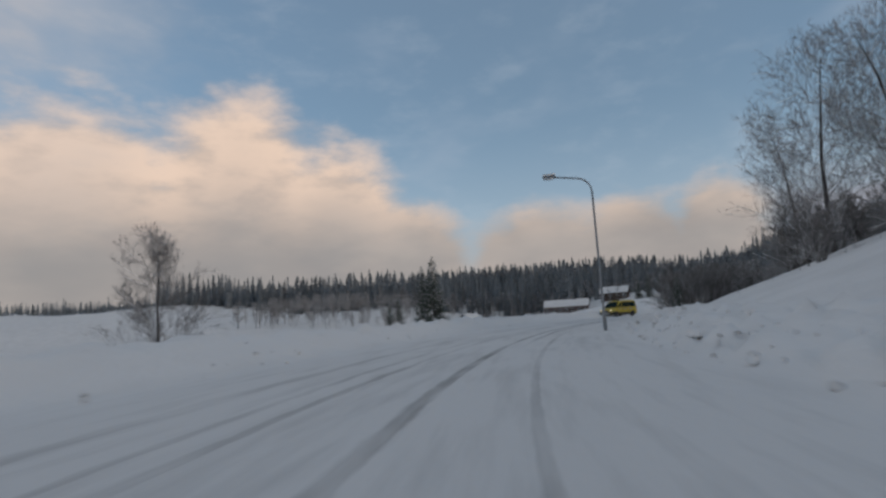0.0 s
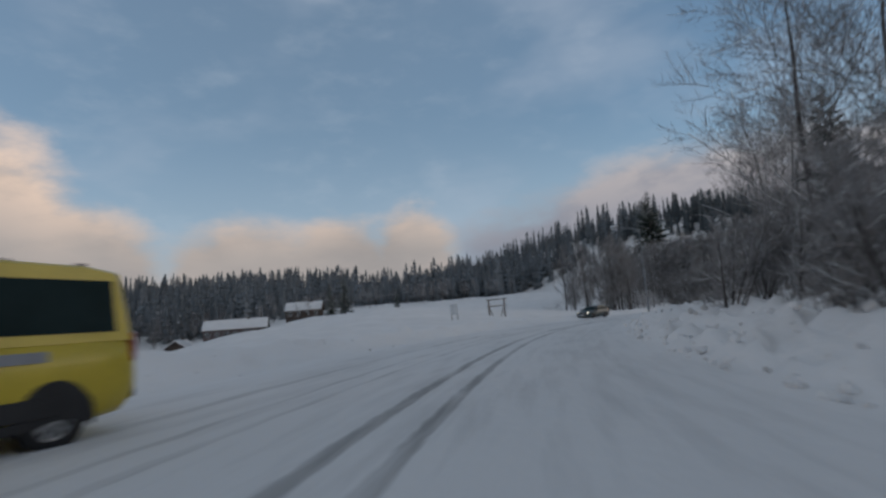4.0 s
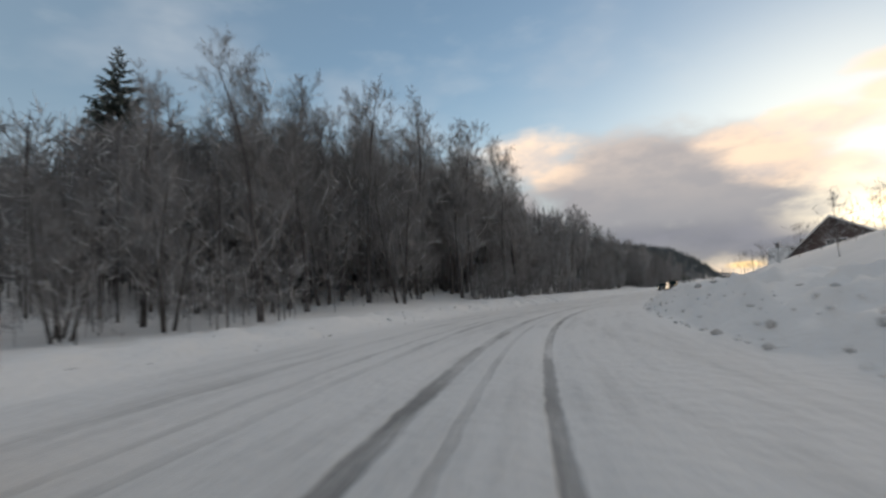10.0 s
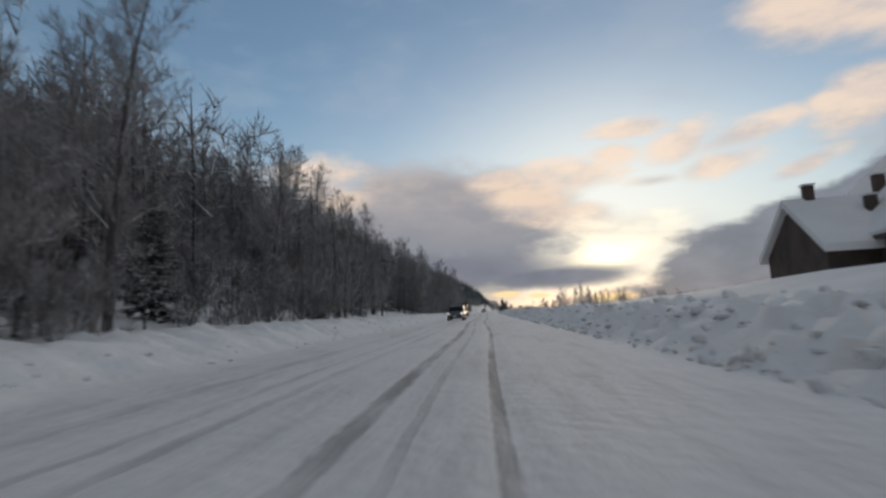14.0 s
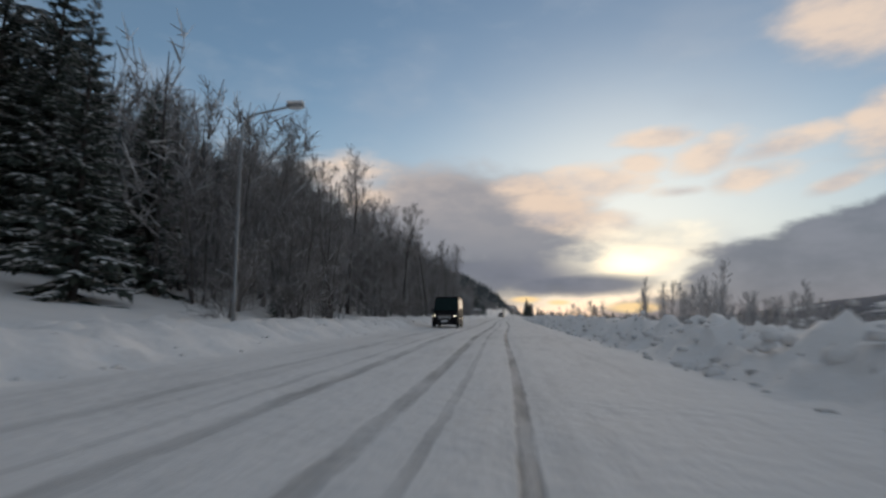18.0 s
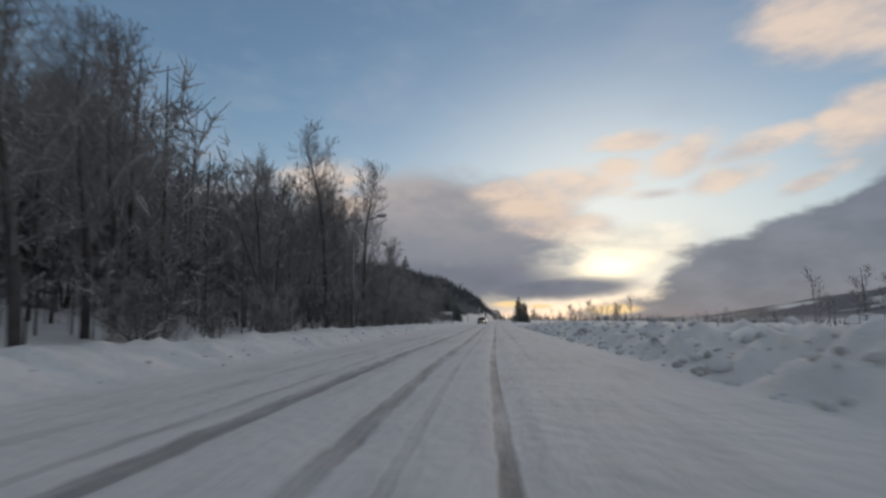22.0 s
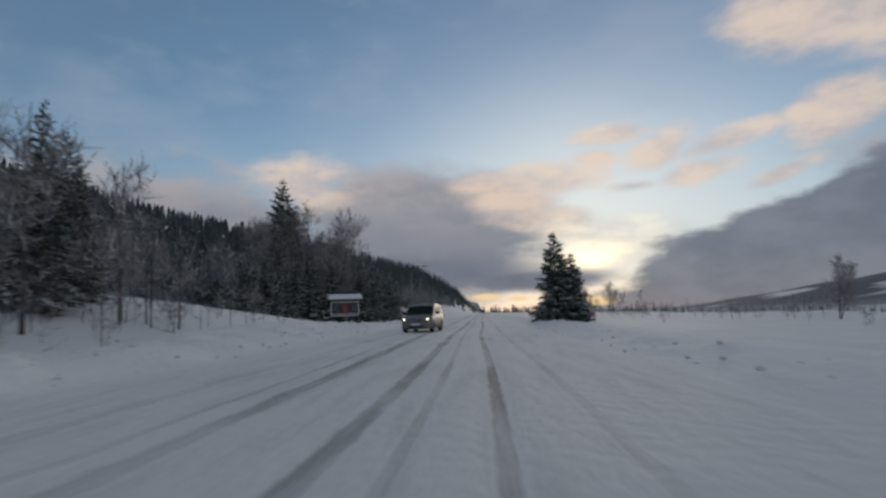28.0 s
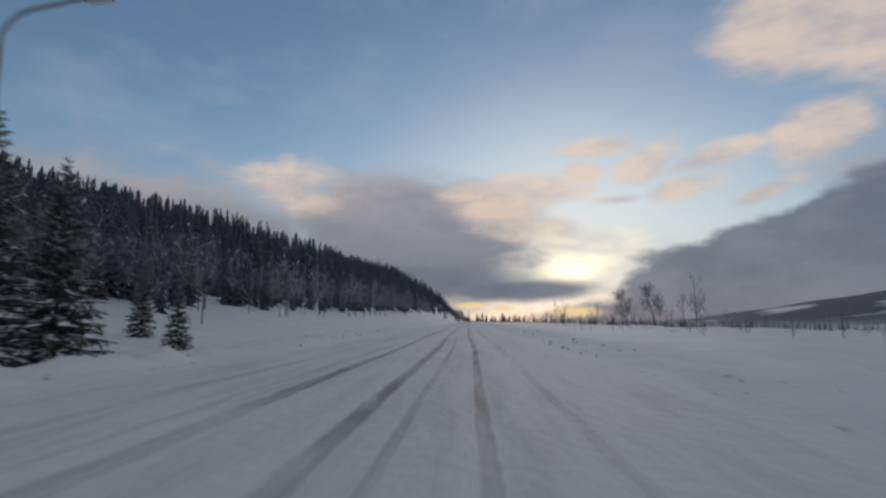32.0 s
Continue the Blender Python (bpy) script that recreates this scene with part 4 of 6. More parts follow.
# wood along the left of the road: the near rows as single trees
FOREST = "wood beside the road"
for (count, s0, s1, d0, d1, seed, birch_share, alder_share, low, high) in (
    (18, 166, 181, -34, -16, 1, 0.75, 0.22, 0.65, 0.9),
    (24, 178, 200, -34, -12, 11, 0.6, 0.37, 0.7, 0.95),
    (54, 196, 226, -26, -10.2, 2, 0.5, 0.47, 0.86, 1.08),
    (12, 224, 240, -27, -14, 17, 0.5, 0.48, 0.9, 1.05),
    (36, 226, 254, -24, -9.4, 13, 0.3, 0.67, 0.66, 0.84),
    (34, 254, 300, -24, -8.6, 14, 0.3, 0.66, 0.6, 0.82),
    (20, 282, 305, -28, -12, 15, 0.6, 0.4, 0.85, 1.08),
    (16, 344, 368, -26, -12, 16, 0.5, 0.48, 0.85, 1.05),
    (52, 300, 366, -24, -8.8, 4, 0.4, 0.57, 0.62, 0.9),
    (50, 366, 438, -24, -9.0, 5, 0.5, 0.47, 0.65, 0.95),
):
    places, r = scatter(count, s0, s1, d0, d1, seed)
    for p in places:
        u = r.rand()
        if open_slope(p.x, p.y) or abs(0.66 * (p.x + 10) + 0.75 * (p.y + 97)) < 4.0:
            continue                      # the slope stays open, and a lane leads to the tall spruce
        if u < birch_share:
            plant(BIRCH[r.randint(3)], p.x, p.y, r.uniform(0, 360), r.uniform(low, high), group=FOREST)
        elif u < birch_share + alder_share:
            plant(ALDER[r.randint(3)], p.x, p.y, r.uniform(0, 360), r.uniform(low, high), group=FOREST)
        else:
            plant(SPRUCE[r.randint(3)], p.x, p.y, r.uniform(0, 360), r.uniform(0.5, 0.95) * low, group=FOREST)


def stuff_mesh(name, label, category, verts, faces, mats, ids=None):
    """One mesh from large arrays; faces all of one length."""
    k = faces.shape[1]
    me = bpy.data.meshes.new(name)
    me.vertices.add(len(verts))
    me.vertices.foreach_set("co", np.asarray(verts, np.float32).ravel())
    me.loops.add(faces.size)
    me.loops.foreach_set("vertex_index", np.asarray(faces, np.int32).ravel())
    me.polygons.add(len(faces))
    me.polygons.foreach_set("loop_start", np.arange(len(faces), dtype=np.int32) * k)
    for m in mats:
        me.materials.append(m)
    if ids is not None:
        me.polygons.foreach_set("material_index", np.asarray(ids, np.int32))
    me.update()
    me.validate()
    return tagged(new(name, me), label, category, kind="stuff")


def conifer_template(seed, whorls=9, around=6):
    """A far spruce 1 m high: whorls of pointed boughs, dark with some snow on top."""
    r = np.random.RandomState(seed)
    v, f, ids = [], [], []
    for k in range(whorls):
        u = 0.06 + 0.88 * k / (whorls - 1)
        reach = 0.17 * (1 - u) ** 0.8 + 0.012
        n = around if k < whorls * 0.65 else 4
        for b in range(n):
            a = b * 6.283 / n + k * 0.9 + r.uniform(-0.25, 0.25)
            L = reach * r.uniform(0.7, 1.25)
            c, s_ = math.cos(a), math.sin(a)
            w = L * 2.5 / around
            top = u + (0.07 + 0.03 * r.rand()) * 9 / whorls
            base = len(v)
            v += [(0, 0, top), (c * L * 0.55 - s_ * w, s_ * L * 0.55 + c * w, u - 0.3 * L), (c * L, s_ * L, u - 0.5 * L), (c * L * 0.55 + s_ * w, s_ * L * 0.55 - c * w, u - 0.3 * L)]
            f.append((base, base + 1, base + 2, base + 3))
            ids.append(1 if r.rand() < 0.025 else 0)
    base = len(v)
    v += [(-0.03, 0, 0.86), (0.03, 0, 0.86), (0.004, 0.004, 1.0), (-0.004, 0.0, 1.0), (0, -0.03, 0.86), (0, 0.03, 0.86), (0.004, 0.004, 1.0), (0, -0.004, 1.0)]
    f += [(base, base + 1, base + 2, base + 3), (base + 4, base + 5, base + 6, base + 7)]
    ids += [0, 0]
    return np.array(v, float), np.array(f), np.array(ids)


def broadleaf_template(seed, twigs=130, fine=0.0016, wide=0.19):
    """A far bare tree 1 m high: a stem and many thin twigs."""
    r = np.random.RandomState(seed)
    v, f = [], []

    def strip(p, q, w0, w1):
        side = np.cross(q - p, r.normal(0, 1, 3))
        side /= np.linalg.norm(side) + 1e-9
        base = len(v)
        v.extend([p - side * w0, p + side * w0, q + side * w1, q - side * w1])
        f.append((base, base + 1, base + 2, base + 3))

    strip(np.array([0, 0, -0.05]), np.array([0.01, 0, 0.55]), 0.009, 0.006)
    strip(np.array([0.01, 0, 0.5]), np.array([0.0, 0.01, 0.95]), 0.007, 0.002)
    limbs = []
    for k in range(14):
        u, a = r.uniform(0.2, 0.8), r.uniform(0, 6.28)
        p = np.array([0, 0, u])
        out = np.array([math.cos(a) * wide, math.sin(a) * wide, 0]) * r.uniform(0.6, 1.1) * (1.15 - 0.6 * u)
        m = p + out * 0.6 + np.array([0, 0, r.uniform(0.03, 0.10)])
        q = m + out * 0.4 + r.normal(0, 0.02, 3) + np.array([0, 0, r.uniform(0.06, 0.14)])
        strip(p, m, 0.0035, 0.0025)
        strip(m, q, 0.0025, 0.001)
        limbs += [(p, m), (m, q), (m, q)]
    for k in range(twigs):
        p0, q0 = limbs[r.randint(len(limbs))]
        p = p0 + (q0 - p0) * r.uniform(0.2, 1.0)
        q = p + (r.normal(0, 0.6, 3) + np.array([0, 0, 0.55])) * r.uniform(0.035, 0.085)
        strip(p, q, fine, fine * 0.4)
    ids = (r.rand(len(f)) < 0.10).astype(int)
    ids[:2] = 2
    return np.array(v), np.array(f), ids


def forest_mesh(name, label, places, seed, templates, high, mats, category="forest"):
    """Many far trees as one piece of stuff."""
    r = np.random.RandomState(seed)
    places = np.asarray(places, float)
    z = ground_z(places[:, 0], places[:, 1])
    pick = r.randint(len(templates), size=len(places))
    vs, fs, ids, base = [], [], [], 0
    for k, (tv, tf, ti) in enumerate(templates):
        here = places[pick == k]
        n = len(here)
        h, a = r.uniform(high[0], high[1], n), r.uniform(0, 6.283, n)
        stout = h * r.uniform(0.85, 1.2, n)
        x = (tv[None, :, 0] * np.cos(a)[:, None] - tv[None, :, 1] * np.sin(a)[:, None]) * stout[:, None] + here[:, None, 0]
        y = (tv[None, :, 0] * np.sin(a)[:, None] + tv[None, :, 1] * np.cos(a)[:, None]) * stout[:, None] + here[:, None, 1]
        zz = tv[None, :, 2] * h[:, None] + z[pick == k][:, None] - 0.2
        vs.append(np.stack([x, y, zz], -1).reshape(-1, 3))
        fs.append((tf[None] + base + (np.arange(n) * len(tv))[:, None, None]).reshape(-1, 4))
        ids.append(np.tile(ti, n))
        base += n * len(tv)
    return stuff_mesh(name, label, category, np.concatenate(vs), np.concatenate(fs), mats, np.concatenate(ids))


def road_places(count, s0, s1, d0, d1, seed):
    r = np.random.RandomState(seed)
    out = []
    for _ in range(count):
        p = on_road(r.uniform(s0, s1), r.uniform(d0, d1))
        if not open_slope(p.x, p.y):
            out.append((p.x, p.y))
    return out


def area_places(count, x0, x1, y0, y1, seed, keep=None):
    r = np.random.RandomState(seed)
    out = []
    while len(out) < count:
        x, y = r.uniform(x0, x1), r.uniform(y0, y1)
        if keep is None or keep(x, y):
            out.append((x, y))
    return out


NEAR_CONIFERS = [conifer_template(k, 17, 8) for k in (21, 22, 23)]
CONIFERS = [conifer_template(k) for k in (1, 2, 3, 4)]
BARE = [broadleaf_template(k, 260, 0.0028) for k in (5, 6, 7, 8)]
BRUSH = [broadleaf_template(k, 120, 0.0036, 0.36) for k in (9, 10, 11)]
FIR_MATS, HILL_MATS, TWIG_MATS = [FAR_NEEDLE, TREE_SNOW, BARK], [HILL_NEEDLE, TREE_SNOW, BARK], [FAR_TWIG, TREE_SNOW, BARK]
forest_mesh("hillside_wood", "dense grey bare wood climbing the slope behind the road", road_places(1750, 190, 445, -60, -15, 5), 6, BARE, (9, 15), TWIG_MATS)
forest_mesh("bend_wood", "tall grey wood at the end of the bend", road_places(230, 194, 242, -48, -18, 205), 206, BARE, (10, 15), TWIG_MATS)
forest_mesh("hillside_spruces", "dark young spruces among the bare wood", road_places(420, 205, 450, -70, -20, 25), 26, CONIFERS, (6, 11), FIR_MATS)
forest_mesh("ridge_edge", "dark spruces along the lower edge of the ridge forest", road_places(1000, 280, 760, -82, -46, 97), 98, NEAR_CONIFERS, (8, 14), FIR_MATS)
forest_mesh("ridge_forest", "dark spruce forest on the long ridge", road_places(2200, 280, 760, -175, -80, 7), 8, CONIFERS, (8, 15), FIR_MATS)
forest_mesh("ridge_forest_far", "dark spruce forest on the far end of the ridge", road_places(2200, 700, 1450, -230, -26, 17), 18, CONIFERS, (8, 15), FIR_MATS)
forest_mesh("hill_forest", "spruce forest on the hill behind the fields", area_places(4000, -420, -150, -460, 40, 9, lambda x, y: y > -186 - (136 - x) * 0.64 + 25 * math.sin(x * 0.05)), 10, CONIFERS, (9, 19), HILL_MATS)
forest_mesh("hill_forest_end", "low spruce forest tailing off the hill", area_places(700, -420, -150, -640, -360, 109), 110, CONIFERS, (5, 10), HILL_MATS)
forest_mesh("valley_wood", "far low wood at the end of the straight", road_places(700, 900, 1400, -40, 420, 27), 28, CONIFERS + BARE[:1], (4, 8), FIR_MATS)
forest_mesh("roadside_brush", "low snowy brush under the trees by the bank", road_places(250, 166, 236, -24, -11.5, 31) + road_places(880, 236, 440, -22, -8.0, 29), 30, BRUSH, (1.3, 4.4), TWIG_MATS, "bushes")
forest_mesh("slope_wood", "grey bare wood on the lower slope", road_places(420, 445, 900, -48, -22, 37), 38, BARE, (6, 10), TWIG_MATS)
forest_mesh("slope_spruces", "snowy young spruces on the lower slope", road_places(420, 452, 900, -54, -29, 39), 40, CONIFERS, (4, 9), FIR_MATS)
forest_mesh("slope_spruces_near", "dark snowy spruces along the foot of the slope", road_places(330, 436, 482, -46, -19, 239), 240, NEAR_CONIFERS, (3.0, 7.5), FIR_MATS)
forest_mesh("slope_wood_near", "grey bare thicket on the slope above the bank", road_places(250, 436, 486, -42, -10, 137), 138, BARE, (3.5, 8), TWIG_MATS)
forest_mesh("slope_thicket", "snowy brush at the foot of the slope", road_places(250, 438, 492, -18, -7.6, 139), 140, BRUSH, (1.0, 3.2), TWIG_MATS, "bushes")
forest_mesh("hollow_alders", "grey alders in the hollow below the bend", area_places(420, -185, -55, -300, -170, 141, lambda x, y: x < -140 or y < -232), 142, BARE, (6, 11), TWIG_MATS)
forest_mesh("riverside_wood", "hazy grey wood down by the river", road_places(190, 392, 452, 44, 100, 143), 144, BARE, (5, 9), TWIG_MATS)
forest_mesh("field_edge_wood", "bare trees along the far edge of the fields", area_places(300, -175, -120, -330, -60, 41), 42, BARE, (6, 11), TWIG_MATS)

# ---------------------------------------------------------------- street lamps


def street_lamp(height=7.5, arm=1.7):
    root = thing("street_lamp", pose(0, 0, 0), "grey steel street lamp with a curved arm, unlit, in the snowbank", "street lamp", "street lamps")
    v, f = tube([(0, 0, -0.4), (0, 0, 0.9), (0, 0, 0.95), (0, 0, height - 0.9)], [0.085, 0.085, 0.06, 0.045], 10)
    mesh_object("pole", v, f, GALV, root, shade=True)
    pts = [(0, 0, height - 0.95)] + [(0.75 * (1 - math.cos(a)), 0, height - 0.95 + 0.75 * math.sin(a)) for a in np.linspace(0.2, 1.35, 7)] + [(arm, 0, height - 0.02)]
    v, f = tube(pts, [0.04] * len(pts), 8)
    mesh_object("arm", v, f, GALV, root, shade=True)
    bm = box_bm(0.62, 0.24, 0.13, (arm + 0.25, 0, height + 0.02), 0.045)
    part("lamp_head", bm, GALV, root, "grey lamp head", True)
    bm = box_bm(0.46, 0.2, 0.08, (arm + 0.28, 0, height - 0.06), 0.035)
    part("lens", bm, WHITE_PAINT, root, "milky lens", True)
    bm = box_bm(0.6, 0.24, 0.10, (arm + 0.25, 0, height + 0.13), 0.045)
    part("snow", bm, SNOW, root, "cap of snow", True)
    return root


lamp = street_lamp()
for s, d in LAMPS:
    p = on_road(s, d)
    copy_thing(lamp, pose(p.x, p.y, ground_at(p.x, p.y), 0, 0, math.degrees(road_turn(s)) + (180 if d > 0 else 0)))
drop_master(lamp)


# ---------------------------------------------------------------- vehicles
def paint(name, base, rough=0.35, metal=0.0, spec=0.5):
    return material(name, base, rough, metal, spread=0.22, size=1.2, fine=14.0, bump=0.03, spec=spec)


RUBBER = material("tyre_rubber", (0.025, 0.025, 0.027), 0.85, size=3.0, fine=30.0, spread=0.4, bump=0.3)
RIM = material("wheel_rim", (0.42, 0.43, 0.44), 0.4, 0.7, size=4.0, fine=30.0, spread=0.35, bump=0.05)
TRIM = material("black_plastic", (0.03, 0.03, 0.032), 0.6, size=3.0, fine=25.0, spread=0.35, bump=0.08)
HEADLIGHT = lamp_material("headlight_on", (1.0, 0.86, 0.58), 3.0)
DAYLIGHT = lamp_material("day_running_light", (0.95, 0.97, 1.0), 3.0)
TAIL = material("tail_lens", (0.28, 0.02, 0.02), 0.25, size=3.0, fine=20.0, spread=0.3, bump=0.0, spec=0.5)
CHROME = material("chrome", (0.6, 0.61, 0.62), 0.2, 0.9, size=3.0, fine=20.0, spread=0.15, bump=0.02)
PLATE = material("plate", (0.7, 0.7, 0.7), 0.5, size=4.0, fine=20.0, spread=0.1, bump=0.0)
ORANGE_PLATE = material("orange_panel", (0.55, 0.22, 0.06), 0.5, size=4.0, fine=20.0, spread=0.2, bump=0.0)
CAR_GLASS = material("tinted_glass", (0.018, 0.034, 0.036), 0.3, size=1.0, fine=5.0, spread=0.4, bump=0.0, spec=0.012)
LAMP_LENS = material("lamp_lens", (0.45, 0.45, 0.44), 0.15, 0.5, size=3.0, fine=20.0, spread=0.4, bump=0.02, spec=0.5)
GREY_WRITING = material("grey_lettering", (0.30, 0.31, 0.33), 0.5, size=4.0, fine=30.0, spread=0.2, bump=0.0)


def loft(rings):
    n = len(rings[0])
    v = [p for ring in rings for p in ring]
    f = []
    for i in range(len(rings) - 1):
        for k in range(n):
            b = (k + 1) % n
            f.append((i * n + k, i * n + b, (i + 1) * n + b, (i + 1) * n + k))
    f.append(tuple(range(n - 1, -1, -1)))
    f.append(tuple((len(rings) - 1) * n + k for k in range(n)))
    return v, f


def wheel(root, x, y, radius, width, rim_mat=RIM):
    out = 1 if x > 0 else -1
    hub = Matrix.Translation((x, y, radius)) @ Matrix.Rotation(radians(90) * out, 4, "Y")
    prof = [(0.62, -0.5), (0.9, -0.5), (1.0, -0.36), (1.0, 0.36), (0.9, 0.5), (0.62, 0.5), (0.60, 0.3)]
    v, f, n = [], [], 26
    for k in range(n):
        a = 2 * math.pi * k / n
        for r_, w in prof:
            v.append(hub @ Vector((math.cos(a) * r_ * radius, math.sin(a) * r_ * radius, w * width)))
    m = len(prof)
    for k in range(n):
        b = (k + 1) % n
        for q in range(m - 1):
            f.append((k * m + q, b * m + q, b * m + q + 1, k * m + q + 1))
    w_ob = mesh_object("wheel", v, f, RUBBER, root, shade=True)
    v, f = [], []
    for k in range(10):
        a0, a1 = 2 * math.pi * k / 10, 2 * math.pi * (k + 0.62) / 10
        base = len(v)
        for a in (a0, a1):
            for r_, h in ((0.14, 0.42), (0.6, 0.34)):
                v.append(hub @ Vector((math.cos(a) * r_ * radius, math.sin(a) * r_ * radius, h * width)))
        f.append((base, base + 1, base + 3, base + 2))
    base = len(v)
    for k in range(16):
        a = 2 * math.pi * k / 16
        v.append(hub @ Vector((math.cos(a) * 0.16 * radius, math.sin(a) * 0.16 * radius, 0.45 * width)))
    f.append(tuple(range(base, base + 16)))
    base = len(v)
    for k in range(24):
        a = 2 * math.pi * k / 24
        v.append(hub @ Vector((math.cos(a) * 0.61 * radius, math.sin(a) * 0.61 * radius, 0.36 * width)))
        v.append(hub @ Vector((math.cos(a) * 0.54 * radius, math.sin(a) * 0.54 * radius, 0.33 * width)))
    for k in range(24):
        b = (k + 1) % 24
        f.append((base + 2 * k, base + 2 * b, base + 2 * b + 1, base + 2 * k + 1))
    mesh_object("rim", v, f, rim_mat, w_ob, shade=False)
    v, f = [], []
    for k in range(24):
        a = 2 * math.pi * k / 24
        v.append(hub @ Vector((math.cos(a) * 0.6 * radius, math.sin(a) * 0.6 * radius, 0.1 * width)))
    f.append(tuple(range(24)))
    mesh_object("brake_disc", v, f, DARK_STEEL, w_ob)
    return w_ob


def vehicle(name, label, category, body_mat, L, W, H, belt, hood, hood_len, slope, rear_slope, panes, wheelbase, tyre, lamp_z, clearance=0.24, glass_side=0.83, lower_mat=None, rear_low=0.0, extras=None):
    """A road vehicle, nose towards +y, on its wheels at z = 0."""
    root = thing(name, pose(0, 0, 0), label, category)
    w = W / 2
    nose, tail = L / 2, -L / 2
    cowl = nose - hood_len
    zb = clearance

    def ring(y, k, top, low):
        h = top - low
        half = [(0, low), (w * k * 0.84, low), (w * k * 0.955, low + 0.10 * h), (w * k, low + 0.34 * h), (w * k * 0.995, low + 0.66 * h), (w * k * 0.965, top - 0.09 * h), (w * k * 0.86, top), (0, top + 0.02)]
        return [Vector((x, y, z)) for x, z in half] + [Vector((-x, y, z)) for x, z in half[-2:0:-1]]

    stations = [(nose, 0.74, hood - 0.30, zb + 0.10), (nose - 0.06, 0.86, hood - 0.17, zb + 0.03), (nose - 0.22, 0.96, hood - 0.07, zb), (nose - 0.55, 1.0, hood, zb),
                (cowl + 0.1, 1.0, belt - 0.02, zb), (cowl - 0.4, 1.0, belt, zb), (0, 1.0, belt + 0.01, zb), (tail + 0.5, 1.0, belt + 0.03, zb), (tail + 0.14, 0.98, belt + 0.02, zb + 0.04), (tail, 0.92, belt - 0.04, zb + 0.14)]
    v, f = loft([ring(*s_) for s_ in stations])
    body = mesh_object("body", v, f, body_mat, root, shade=True)
    # greenhouse
    ws0, ws1 = cowl + 0.06, cowl + 0.06 - slope
    r1, r0 = tail + 0.06 + rear_slope, tail + 0.06
    trace = [(ws0, belt - 0.04), (ws1 + 0.16 * slope, H - 0.14), (ws1, H - 0.055), (ws1 - 0.45, H - 0.008), ((ws1 + r1) / 2, H), (r1 + 0.35, H - 0.02), (r1, H - 0.08), (r0, belt - 0.04)]

    def half_at(z):
        u = (z - belt) / (H - belt)
        return w * (0.955 + (glass_side - 0.955) * max(0.0, min(1.0, u)))

    rings = []
    for y, z in trace:
        k = half_at(z)
        rings.append([Vector((-k, y, z)), Vector((-k * 0.93, y, z + 0.03)), Vector((0, y, z + 0.045)), Vector((k * 0.93, y, z + 0.03)), Vector((k, y, z))])
    v, f = [p for r_ in rings for p in r_], []
    for i in range(len(rings) - 1):
        f += [(i * 5 + k, i * 5 + k + 1, i * 5 + 5 + k + 1, i * 5 + 5 + k) for k in range(4)]
    f.append(tuple(i * 5 for i in range(len(rings))))
    f.append(tuple(i * 5 + 4 for i in range(len(rings) - 1, -1, -1)))
    mesh_object("cabin", v, f, body_mat, root)
    ys = [p[0] for p in trace][::-1]
    zs = [p[1] for p in trace][::-1]

    def roof_z(y):
        return float(np.interp(y, ys, zs))

    for side in (-1, 1):
        for y0, y1 in panes:
            pts = []
            for y, low in ((y0, True), (y1, True), (y1, False), (y0, False)):
                z = belt + 0.07 if low else max(belt + 0.09, min(roof_z(y) - 0.085, H - 0.16))
                pts.append(Vector((side * (half_at(z) + 0.008), y, z)))
            inner = [p - Vector((side * 0.012, 0, 0)) for p in pts]
            mesh_object("side_window", pts + inner, [(0, 1, 2, 3), (4, 5, 1, 0), (6, 7, 3, 2), (5, 6, 2, 1), (7, 4, 0, 3)], CAR_GLASS, root, "dark side window")
    for nm, a, b in (("windscreen", trace[0], trace[1]), ("rear_window", trace[-1], trace[-2])):
        out = Vector((0, b[1] - a[1], a[0] - b[0])).normalized()
        if nm == "rear_window":
            out = Vector((0, -(b[1] - a[1]), b[0] - a[0])).normalized()
            if out.y > 0:
                out = -out
        pts = []
        for u, k in ((0.07, 0.9), (0.5, 0.93), (0.97, 0.92)):
            y, z = a[0] + (b[0] - a[0]) * u, a[1] + (b[1] - a[1]) * u
            base = Vector((0, y, z)) + out * 0.012
            pts.append([base + Vector((x * half_at(z) * k, 0, 0.03 if x == 0 else 0.022 * (abs(x) < 0.9))) for x in (-1, -0.5, 0, 0.5, 1)])
        v = [p + out * 0.02 for r_ in pts for p in r_]
        f = [(i * 5 + k, i * 5 + k + 1, i * 5 + 5 + k + 1, i * 5 + 5 + k) for i in range(2) for k in range(4)]
        mesh_object(nm, v, f, CAR_GLASS, root, "dark glass", shade=True)
